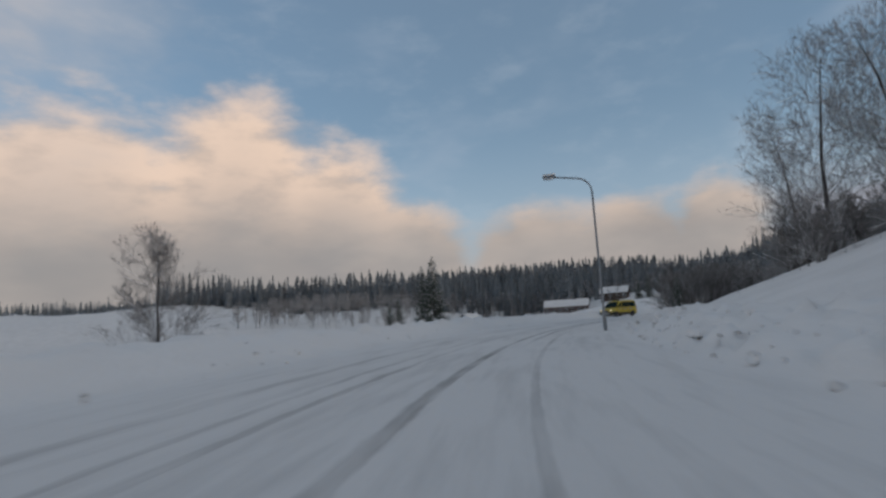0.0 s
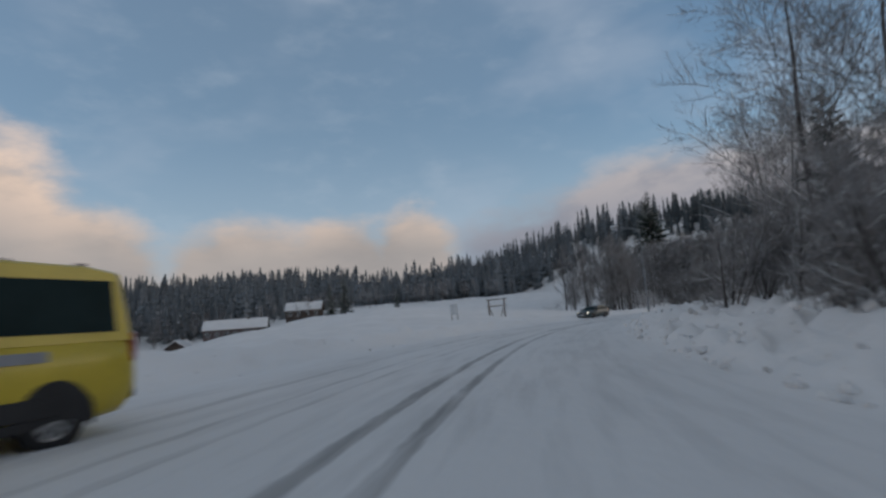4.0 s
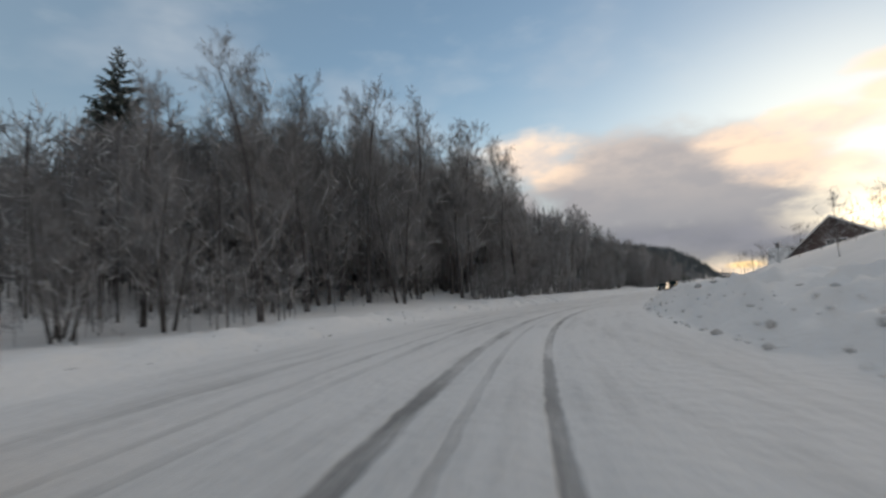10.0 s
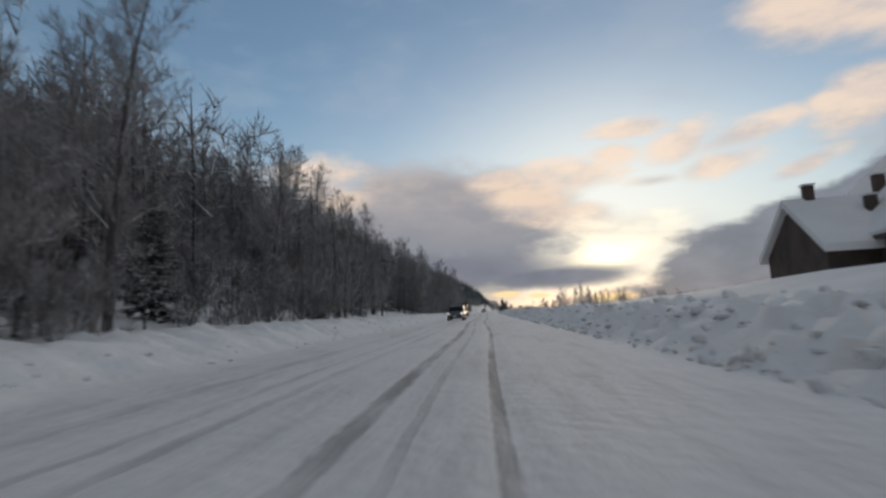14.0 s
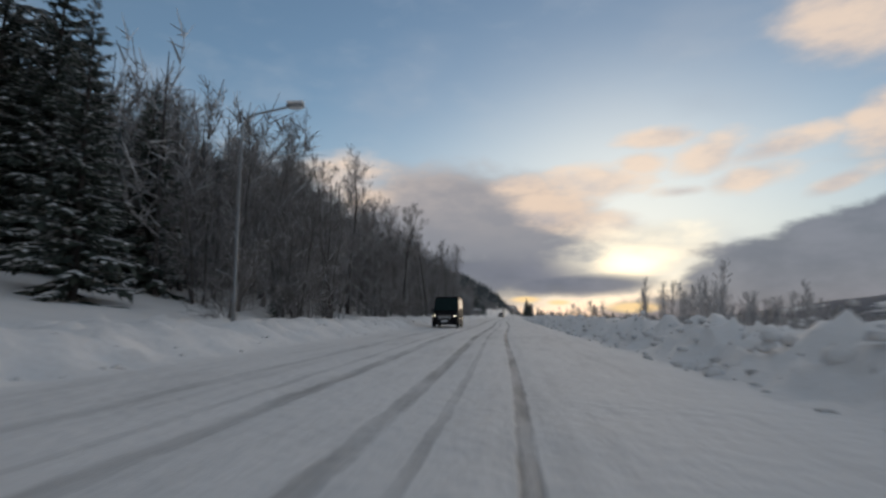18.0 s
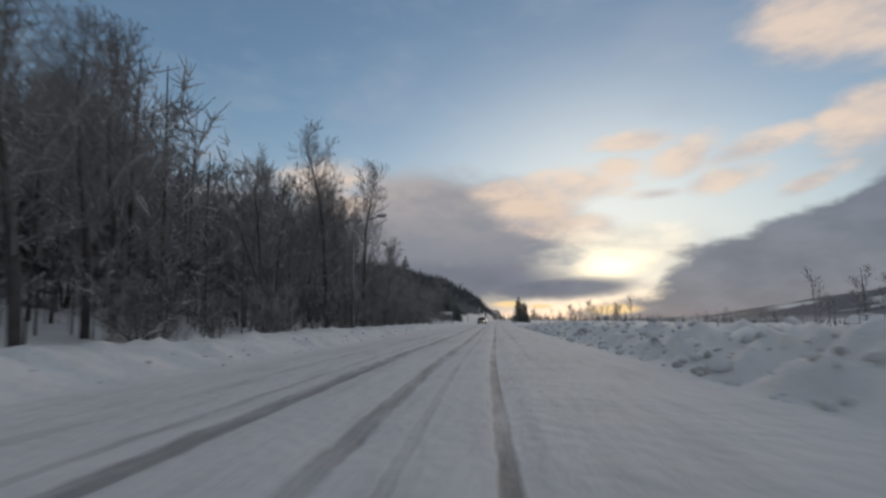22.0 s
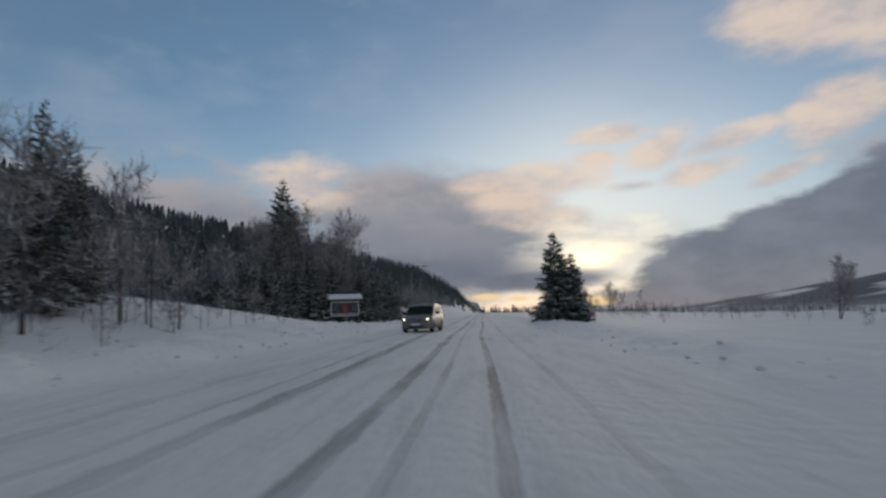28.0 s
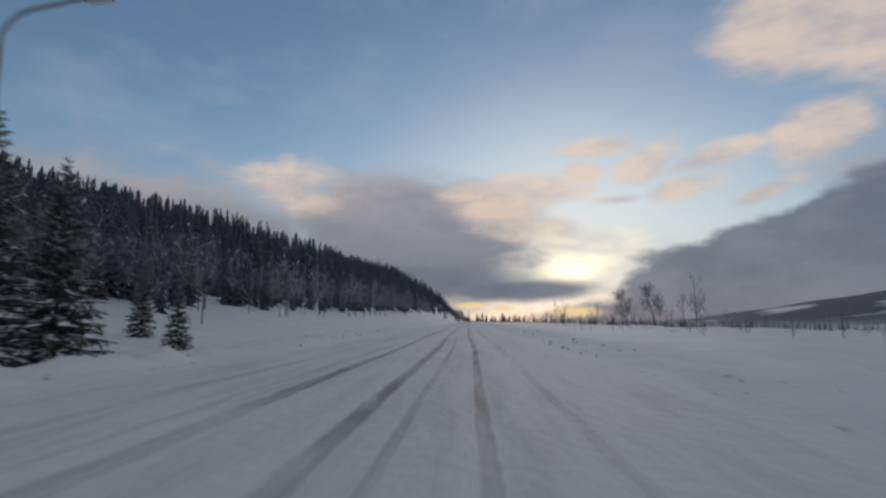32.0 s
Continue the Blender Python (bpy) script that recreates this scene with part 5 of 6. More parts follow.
    # wheels with dark arches
    for y in (wheelbase / 2 + 0.05, -wheelbase / 2 + 0.05):
        for side in (-1, 1):
            wheel(root, side * (w - 0.115), y, tyre, 0.21)
            v, f = [], []
            R = tyre * 1.17
            for k in range(21):
                a = math.pi * k / 20 * 1.16 - 0.08 * math.pi
                for r_, x in ((R, w + 0.006), (R * 1.09, w - 0.012), (R * 1.09, w - 0.10)):
                    v.append(Vector((side * x, y + math.cos(a) * r_, tyre + math.sin(a) * r_)))
            for k in range(20):
                for q in range(2):
                    f.append((k * 3 + q, k * 3 + 3 + q, k * 3 + 4 + q, k * 3 + 1 + q))
            mesh_object("wheel_arch", v, f, lower_mat or body_mat, root)
            v, f = [Vector((side * (w + 0.003), y, tyre))], []
            for k in range(21):
                a = math.pi * k / 20 * 1.16 - 0.08 * math.pi
                v.append(Vector((side * (w + 0.003), y + math.cos(a) * R, max(zb, tyre + math.sin(a) * R))))
            f = [(0, k + 1, k + 2) for k in range(20)]
            mesh_object("wheel_well", v, f, TRIM, root, "dark wheel well")
    # nose
    for side in (-1, 1):
        swept = Matrix.Rotation(radians(-30 * side), 4, "Z") @ Matrix.Rotation(radians(-14 * side), 4, "Y")
        lens = part("headlight", box_bm(0.42, 0.14, 0.13, (side * (w * 0.76), nose - 0.15, lamp_z + 0.02), 0.05, turn=swept), LAMP_LENS, root, "clear swept-back headlight", True)
        bulb = bmesh.new()
        bmesh.ops.create_uvsphere(bulb, u_segments=12, v_segments=8, radius=0.062)
        bmesh.ops.scale(bulb, vec=(1.25, 0.8, 0.9), verts=bulb.verts)
        bmesh.ops.translate(bulb, vec=(side * w * 0.74, nose - 0.075, lamp_z + 0.015), verts=bulb.verts)
        part("bulb", bulb, HEADLIGHT, lens, "lit bulb", True)
        for y in sorted({round(e, 2) for pane in panes for e in pane})[1:]:
            part("door_gap", box_bm(0.008, 0.012, belt - zb - 0.16, (side * (w + 0.001), y, (belt + zb) / 2 + 0.02)), TRIM, root)
        part("tail_light", box_bm(0.12, 0.08, 0.34, (side * (w * 0.88), tail + 0.03, belt - 0.12), 0.03), TAIL, root, "red tail light", True)
        m = part("wing_mirror", box_bm(0.2, 0.1, 0.17, (side * (w + 0.11), cowl - 0.42, belt + 0.12), 0.04), TRIM, root, "dark wing mirror", True)
        part("door_handle", box_bm(0.02, 0.16, 0.03, (side * (w + 0.004), cowl - 1.25, belt - 0.16), 0.008), TRIM, root)
        part("sill", box_bm(0.05, wheelbase - 2.4 * tyre, 0.10, (side * (w - 0.02), 0.05, zb + 0.05), 0.02), lower_mat or TRIM, root, "dark sill")
    grille = part("grille", box_bm(W * 0.46, 0.06, 0.17, (0, nose + 0.0, lamp_z - 0.02), 0.02), TRIM, root, "black grille")
    for k in range(3):
        part("slat", box_bm(W * 0.42, 0.02, 0.018, (0, nose + 0.035, lamp_z - 0.07 + 0.05 * k), 0.004), CHROME, grille, "bright slat")
    part("bumper", box_bm(W * (0.86 if lower_mat is None else 0.93), 0.16 if lower_mat is None else 0.34, 0.2 if lower_mat is None else 0.36, (0, nose - (0.035 if lower_mat is None else 0.12), zb + (0.2 if lower_mat is None else 0.22)), 0.05), lower_mat or body_mat, root, "", True)
    part("air_intake", box_bm(W * 0.5, 0.05, 0.09, (0, nose + 0.035, zb + 0.14), 0.015), TRIM, root)
    part("number_plate", box_bm(0.5, 0.014, 0.11, (0, nose + 0.057, zb + 0.27), 0.004), PLATE, root, "plain pale plate")
    part("rear_bumper", box_bm(W * 0.9, 0.14, 0.2, (0, tail + 0.04, zb + 0.26), 0.05), lower_mat or body_mat, root, "", True)
    part("wiper", box_bm(0.6, 0.02, 0.02, (0.18, ws0 - 0.02, belt + 0.03), 0.005, turn=Matrix.Rotation(0.12, 4, "Y")), TRIM, root)
    if extras:
        extras(root, w, nose, tail, cowl)
    return root


def park(root, s, d, turn=0.0):
    """On the oncoming lane, facing against the run of the road."""
    p = on_road(s, d)
    root.matrix_basis = pose(p.x, p.y, 0.0, 0, 0, math.degrees(road_turn(s)) + 180 + turn)
    return root


def roof_rails(root, w, nose, tail, cowl, z, mat=TRIM):
    for side in (-1, 1):
        v, f = tube([(side * w * 0.74, cowl - 0.95, z - 0.02), (side * w * 0.74, cowl - 1.05, z + 0.04), (side * w * 0.74, tail + 0.8, z + 0.04), (side * w * 0.74, tail + 0.7, z - 0.02)], [0.018] * 4, 6)
        mesh_object("roof_rail", v, f, mat, root)


def yellow_extras(root, w, nose, tail, cowl):
    # chrome guard before the grille, auxiliary lamps, roof sign and bars, dark lettering on the flank
    for side in (-1, 1):
        v, f = tube([(side * 0.42, nose + 0.05, 0.28), (side * 0.42, nose + 0.14, 0.4), (side * 0.42, nose + 0.14, 0.82), (side * 0.36, nose + 0.06, 0.92)], [0.028] * 4, 8)
        mesh_object("guard_tube", v, f, CHROME, root, "chrome guard tube", shade=True)
    for z in (0.42, 0.62):
        v, f = tube([(-0.62, nose + 0.06, z), (-0.42, nose + 0.15, z), (0.42, nose + 0.15, z), (0.62, nose + 0.06, z)], [0.024] * 4, 8)
        mesh_object("guard_bar", v, f, CHROME, root, "chrome guard bar", shade=True)
    for x in (-0.24, 0.0, 0.24):
        v, f = tube([(x, nose + 0.1, 0.74), (x, nose + 0.19, 0.74)], [0.085, 0.095], 14)
        mesh_object("auxiliary_lamp", v, f, TRIM, root, "round black auxiliary lamp", shade=True)
    part("front_panel", box_bm(0.36, 0.014, 0.12, (0, nose + 0.17, 0.52), 0.003), ORANGE_PLATE, root, "orange plate")
    part("roof_sign", box_bm(0.9, 0.34, 0.14, (0, cowl - 1.25, 2.02), 0.03), TRIM, root, "dark roof sign")
    for y in (-0.2, -1.2, -2.0):
        v, f = tube([(-0.72, y, 1.93), (-0.72, y, 2.0), (0.72, y, 2.0), (0.72, y, 1.93)], [0.016] * 4, 6)
        mesh_object("roof_bar", v, f, DARK_STEEL, root)
    for side in (-1, 1):
        part("corner_cover", box_bm(0.05, 0.7, 0.42, (side * (w - 0.02), nose - 0.42, 0.5), 0.02), TRIM, root, "black corner panel", True)
        part("side_band", box_bm(0.03, 3.0, 0.2, (side * (w + 0.004), -0.05, 0.47), 0.01), TRIM, root, "black lower band")
        for y, ln in ((1.0, 0.42), (0.05, 0.5), (-1.15, 0.62)):
            part("lettering", box_bm(0.006, ln, 0.11, (side * (w + 0.004), y, 0.98), 0.001), GREY_WRITING, root, "grey lettering bar")


YELLOW = paint("yellow_paint", (0.55, 0.42, 0.03))
yellow_van = vehicle("van", "yellow minibus with black lower panels on the snowy road", "van", YELLOW, 5.0, 1.92, 1.96, 1.14, 1.06, 0.95, 0.95, 0.10,
                     [(0.55, 1.5), (-0.85, 0.42), (-2.25, -0.9)], 3.2, 0.33, 0.80, 0.26, 0.84, TRIM, extras=yellow_extras)
park(yellow_van, VANS["yellow"][0], VANS["yellow"][1], VANS["yellow"][2])

WAGON = paint("dark_green_paint", (0.045, 0.068, 0.071), 0.35)
wagon = vehicle("car", "dark green-grey hatchback car with lit headlights, on the snowy road", "car", WAGON, 4.36, 1.82, 1.45, 0.93, 0.86, 1.10, 1.2, 0.45, [(-0.05, 0.8), (-0.95, -0.12), (-1.7, -1.05)], 2.65, 0.32, 0.68, 0.2,
                extras=lambda root, w, nose, tail, cowl: roof_rails(root, w, nose, tail, cowl, 1.42))
park(wagon, VANS["wagon"][0], VANS["wagon"][1], VANS["wagon"][2])


def white_extras(root, w, nose, tail, cowl):
    for side in (-1, 1):
        part("sliding_rail", box_bm(0.015, 1.6, 0.03, (side * (w + 0.004), -1.3, 1.0), 0.004), TRIM, root)
        part("rubbing_strip", box_bm(0.02, 2.1, 0.06, (side * (w + 0.004), -0.1, 0.62), 0.008), TRIM, root)


WHITE = paint("white_van_paint", (0.56, 0.54, 0.50), 0.4)
white_van = vehicle("van", "dirty white minibus with lit headlights, on the snowy road", "van", WHITE, 5.0, 1.90, 1.84, 1.08, 0.98, 1.1, 1.05, 0.2, [(0.42, 1.35), (-0.85, 0.3), (-2.2, -1.0)], 3.2, 0.33, 0.80, 0.24, 0.84, extras=white_extras)
park(white_van, VANS["white"][0], VANS["white"][1], VANS["white"][2])


def suv_extras(root, w, nose, tail, cowl):
    roof_rails(root, w, nose, tail, cowl, 1.70)
    for side in (-1, 1):
        part("day_light", box_bm(0.04, 0.05, 0.2, (side * w * 0.84, nose - 0.08, 0.5), 0.015, turn=Matrix.Rotation(0.3 * side, 4, "Y")), DAYLIGHT, root, "lit white strip lamp")


DARKGREY = paint("dark_grey_paint", (0.03, 0.033, 0.034), 0.3)
suv = vehicle("car", "dark grey off-road car with lit headlights, on the snowy road", "car", DARKGREY, 4.64, 1.9, 1.70, 1.06, 1.0, 1.15, 0.85, 0.4, [(0.05, 0.95), (-0.95, -0.05), (-1.85, -1.05)], 2.77, 0.37, 0.80, 0.26, extras=suv_extras)
park(suv, VANS["suv"][0], VANS["suv"][1], VANS["suv"][2])


def black_extras(root, w, nose, tail, cowl):
    for k in range(3):
        part("grille_bar", box_bm(1.0, 0.03, 0.04, (0, nose + 0.03, 0.72 + 0.11 * k), 0.01), CHROME, root, "bright grille bar")
    for side in (-1, 1):
        part("side_strip", box_bm(0.02, 3.6, 0.05, (side * (w + 0.004), -0.5, 0.72), 0.008), CHROME, root, "bright side strip")


BLACK = paint("black_paint", (0.010, 0.010, 0.012), 0.7, spec=0.06)
black_van = vehicle("van", "tall black panel van with lit yellow headlights, on the snowy road", "van", BLACK, 5.6, 1.99, 2.40, 1.28, 1.14, 0.9, 0.8, 0.1, [(0.9, 1.85), (-0.6, 0.75), (-2.5, -0.75)], 3.5, 0.35, 0.92, 0.28, 0.86, extras=black_extras)
park(black_van, VANS["black"][0], VANS["black"][1], VANS["black"][2])

SILVER = paint("dusty_silver_paint", (0.20, 0.19, 0.18), 0.4, 0.3)
silver = vehicle("car", "dusty silver people carrier with lit headlights, on the snowy road", "car", SILVER, 4.3, 1.76, 1.62, 1.0, 0.94, 1.0, 0.85, 0.3, [(0.1, 0.9), (-0.85, 0.0), (-1.7, -0.95)], 2.6, 0.32, 0.74, 0.22,
                 extras=lambda root, w, nose, tail, cowl: roof_rails(root, w, nose, tail, cowl, 1.60))
park(silver, VANS["silver"][0], VANS["silver"][1], VANS["silver"][2])


# ---------------------------------------------------------------- houses
def prism(points, y0, y1):
    """A side-view polygon (x, z) drawn out along y."""
    n = len(points)
    v = [Vector((x, y0, z)) for x, z in points] + [Vector((x, y1, z)) for x, z in points]
    f = [tuple(range(n - 1, -1, -1)), tuple(range(n, 2 * n))] + [(k, (k + 1) % n, n + (k + 1) % n, n + k) for k in range(n)]
    return v, f


def window(parent, x, y, z, w, h, out=-1, cross=True):
    """A white window on a wall that faces along y; out: -1 or 1."""
    win = part("window", box_bm(w + 0.16, 0.06, h + 0.16, (x, y + out * 0.03, z), 0.01), WHITE_PAINT, parent, "white-framed window")
    for i in (-1, 1):
        for k in (-1, 0, 1):
            part("pane", box_bm(w / 2 - 0.06, 0.02, h / 3 - 0.05, (x + i * w / 4, y + out * 0.058, z + k * h / 3), 0.004), GLASS, win, "dark pane")
    part("window_sill", box_bm(w + 0.26, 0.12, 0.05, (x, y + out * 0.06, z - h / 2 - 0.1), 0.01), WHITE_PAINT, win)
    return win


def gable_roof(root, half_l, half_r, apex, eave_l, eave_r, y0, y1, over=0.45, snow=0.28, apex_x=0.0):
    for x1, z1, nm in ((-half_l, eave_l, "roof"), (half_r, eave_r, "roof")):
        k = 1 + over / math.hypot(x1 - apex_x, apex - z1)
        xe, ze = apex_x + (x1 - apex_x) * k, apex + (z1 - apex) * k
        up = 0.16
        v, f = prism([(apex_x, apex), (xe, ze), (xe, ze + up), (apex_x, apex + up)], y0 - over, y1 + over)
        roof = mesh_object(nm, v, f, BROWN_WOOD, root, "dark wooden roof edge")
        v, f = prism([(apex_x, apex + up + 0.004), (xe * 0.985 + apex_x * 0.015, ze + up + 0.004), (xe, ze + up + snow * 0.7), ((xe + apex_x) / 2, (ze + apex) / 2 + up + snow * 1.1), (apex_x, apex + up + snow)], y0 - over * 0.8, y1 + over * 0.8)
        mesh_object("roof_snow", v, f, SNOW, roof, "thick snow on the roof")
        for y in (y0 - over - 0.03, y1 + over + 0.03):
            v, f = prism([(apex_x, apex - 0.12), (xe, ze - 0.12), (xe, ze + up), (apex_x, apex + up)], y - 0.02, y + 0.02)
            mesh_object("bargeboard", v, f, BROWN_WOOD, roof)


def boards(parent, outline_z, x0, x1, y, base, mat, step=0.42, out=-1):
    """Upright wall boards under a sloping top."""
    x = x0
    while x < x1 - 0.05:
        xe = min(x + step - 0.03, x1)
        za, zb = outline_z(x), outline_z(xe)
        v = [Vector((x, y, base)), Vector((xe, y, base)), Vector((xe, y, zb)), Vector((x, y, za))]
        v += [p + Vector((0, out * 0.035, 0)) for p in v]
        mesh_object("board", v, [(0, 1, 2, 3), (7, 6, 5, 4), (4, 5, 1, 0), (6, 7, 3, 2), (5, 6, 2, 1), (7, 4, 0, 3)], mat, parent)
        x += step


def red_house():
    x, y = HOUSE_AT
    base = ground_at(x, y)
    root = thing("house", pose(x, y, 0, 0, 0, HOUSE_TURN), "dark red wooden house with snowy roofs on the bank", "house")
    apex, el, er, hl, hr, low = 8.5, 3.4, 5.5, 5.4, 5.6, base - 2.0
    v, f = prism([(-hl, low), (hr, low), (hr, er), (0, apex), (-hl, el)], 0, 10.0)
    wall = mesh_object("wall", v, f, RED_WOOD, root, "dark red board wall")
    boards(wall, lambda q: (apex + (el - apex) * (-q / hl) if q < 0 else apex + (er - apex) * (q / hr)) - 0.02, -hl, hr, -0.004, base - 1.2, RED_WOOD)
    gable_roof(root, hl, hr, apex, el, er, 0, 10.0)
    for wx in (-0.15, 1.15):
        window(root, wx, -0.04, 4.95, 0.95, 1.6)
    # snowy porch roof on the gable
    v, f = prism([(-2.5, 2.75), (5.4, 3.45), (5.4, 3.57), (-2.5, 2.88)], -1.7, -0.05)
    porch = mesh_object("porch_roof", v, f, BROWN_WOOD, root, "porch roof")
    v, f = prism([(-2.5, 2.89), (5.4, 3.58), (5.1, 3.98), (2, 3.85), (-1.2, 3.45), (-2.4, 3.1)], -1.75, -0.06)
    mesh_object("porch_snow", v, f, SNOW, porch, "deep snow on the porch")
    for px in (-2.2, 2.0, 5.1):
        part("porch_post", box_bm(0.13, 0.13, 3.0, (px, -1.6, 1.6)), BROWN_WOOD, root)
    mast, f = tube([(-3.4, 2.2, 5.0), (-3.45, 2.2, 8.4)], [0.03, 0.025], 6)
    ant = mesh_object("antenna", mast, f, DARK_STEEL, root, "rooftop aerial")
    for k, (z, ln) in enumerate(((8.3, 1.0), (7.95, 0.75))):
        v, f = tube([(-3.45 - ln, 2.2, z - 0.25), (-3.45 + ln * 0.7, 2.2, z + 0.2)], [0.02, 0.02], 5)
        mesh_object("boom", v, f, DARK_STEEL, ant)
        for q in np.linspace(-0.9, 0.6, 6):
            part("rod", box_bm(0.02, 0.02, 0.55, (-3.45 + q * ln, 2.2, z - 0.02 + 0.27 * q)), DARK_STEEL, ant)
    # wing across the back: its snowy slope faces the road, chimneys on the ridge
    v, f = prism([(2.6, low), (9.4, low), (9.4, 3.0), (6.0, 5.2), (2.6, 3.0)], -7.3, -1.5)
    mesh_object("wing_wall", [Vector((p.y, p.x, p.z)) for p in v], f, BROWN_WOOD, root, "dark board gable of the wing")
    for pts in ([(6.0, 5.25), (2.1, 2.75), (2.1, 3.1), (6.0, 5.6)], [(6.0, 5.25), (6.0, 5.6), (9.9, 3.1), (9.9, 2.75)]):
        v, f = prism(pts, -7.6, -1.5)
        mesh_object("wing_roof", [Vector((p.y, p.x, p.z)) for p in v], f, SNOW, root, "snow-covered wing roof")
    for cx, cy, cz in ((-6.4, 6.0, 5.75), (-3.4, 6.0, 6.0), (-4.5, 4.6, 4.85)):
        stack = part("chimney", box_bm(0.42, 0.42, 0.9, (cx, cy, cz), 0.02), BROWN_WOOD, root, "dark chimney")
        part("chimney_cap", box_bm(0.55, 0.55, 0.08, (cx, cy, cz + 0.49), 0.02), SNOW, stack, "cap of snow")
    return root


red_house()


def farm_house(x, y, turn, long, deep, wall_h, rise, wall_mat, label, windows=5):
    z = ground_at(x, y)
    root = thing("house", pose(x, y, z, 0, 0, turn), label, "house")
    v, f = prism([(-deep / 2, -1.5), (deep / 2, -1.5), (deep / 2, wall_h), (0, wall_h + rise), (-deep / 2, wall_h)], -long / 2, long / 2)
    mesh_object("wall", v, f, wall_mat, root)
    gable_roof(root, deep / 2, deep / 2, wall_h + rise, wall_h, wall_h, -long / 2, long / 2, 0.5, 0.45)
    for k in range(windows):
        q = -long / 2 + long * (k + 0.5) / windows
        w = part("window", box_bm(0.06, 1.3, 1.3, (deep / 2 + 0.03, q, wall_h * 0.58), 0.01), WHITE_PAINT, root, "white-framed window")
        for i in (-1, 1):
            part("pane", box_bm(0.02, 0.52, 1.1, (deep / 2 + 0.055, q + i * 0.29, wall_h * 0.58), 0.004), GLASS, w, "dark pane")
    part("door", box_bm(0.07, 1.0, 2.0, (deep / 2 + 0.035, long * 0.08, 1.0), 0.01), BROWN_WOOD, root, "dark door")
    part("chimney", box_bm(0.7, 0.7, 1.4, (0, long * 0.2, wall_h + rise + 0.3), 0.02), BROWN_WOOD, root, "chimney")
    return root


farm_house(-122, -169, -8, 19, 8, 3.4, 2.6, RED_WOOD, "long low red farmhouse under deep snow by the wood", 7)
farm_house(-121, -213, 70, 14, 8, 1.6, 2.4, BROWN_WOOD, "dark barn with a thick snow roof beside the field", 3)
farm_house(-132, -146, -18, 12, 7, 2.8, 2.4, BROWN_WOOD, "brown log cabin with snowy roof among the trees", 4)
farm_house(41.0, 118.0, 28, 8, 6, 1.7, 2.8, BROWN_WOOD, "dark house below the road with a snowy roof", 3)
farm_house(150, 330, 30, 14, 8, 2.8, 2.6, BROWN_WOOD, "small dark farmhouse down in the valley", 4)
farm_house(-128, -186, 75, 9, 6, 1.6, 2.0, BROWN_WOOD, "low shed with a snowy roof beside the field", 2)


# ---------------------------------------------------------------- wooden frame, signs and the notice board
def rail(root, name, a, b, r, mat, label=""):
    v, f = tube([a, b], [r, r * 0.95], 8)
    return mesh_object(name, v, f, mat, root, label, shade=True)


def timber_frame():
    x, y = FRAME_AT
    z = ground_at(x, y)
    root = thing("timber_frame", pose(x, y, z, 0, 0, FRAME_TURN), "tall open frame of weathered poles with snow on the rails", "frame")
    for px in (-1.15, 1.15):
        rail(root, "post", (px, 0, -0.5), (px, 0, 2.3 if px > 0 else 2.25), 0.11, WOOD)
        rail(root, "brace", (px * 0.95, 0, 1.15), (px * 0.45, 0.0, -0.2), 0.06, WOOD)
    for z0 in (1.3, 2.2):
        rail(root, "rail", (-1.45, 0.02, z0), (1.5, 0.02, z0 + 0.05), 0.075, WOOD)
        part("rail_snow", box_bm(2.8, 0.16, 0.09, (0.02, 0.02, z0 + 0.12), 0.04), SNOW, root, "snow on the rail")
    return root


timber_frame()


def sign_rack():
    x, y = SIGNS_AT
    z = ground_at(x, y)
    root = thing("sign_rack", pose(x, y, z, 0, 0, FRAME_TURN), "small rack of pale snow-plastered direction boards on posts", "sign")
    for px in (-0.42, 0.42):
        rail(root, "post", (px, 0, -0.4), (px, 0, 1.95), 0.045, WOOD)
    for k in range(5):
        b = part("sign_board", box_bm(1.1, 0.035, 0.2, (0.03 * (k % 2), -0.06, 1.85 - 0.26 * k), 0.01), WHITE_PAINT, root, "pale board")
        part("lettering", box_bm(0.7, 0.006, 0.06, (0.03 * (k % 2), -0.081, 1.85 - 0.26 * k)), GREY_WRITING, b, "grey lettering bar")
    part("snow_cap", box_bm(1.15, 0.12, 0.1, (0, -0.05, 2.0), 0.04), SNOW, root, "cap of snow", True)
    return root


sign_rack()


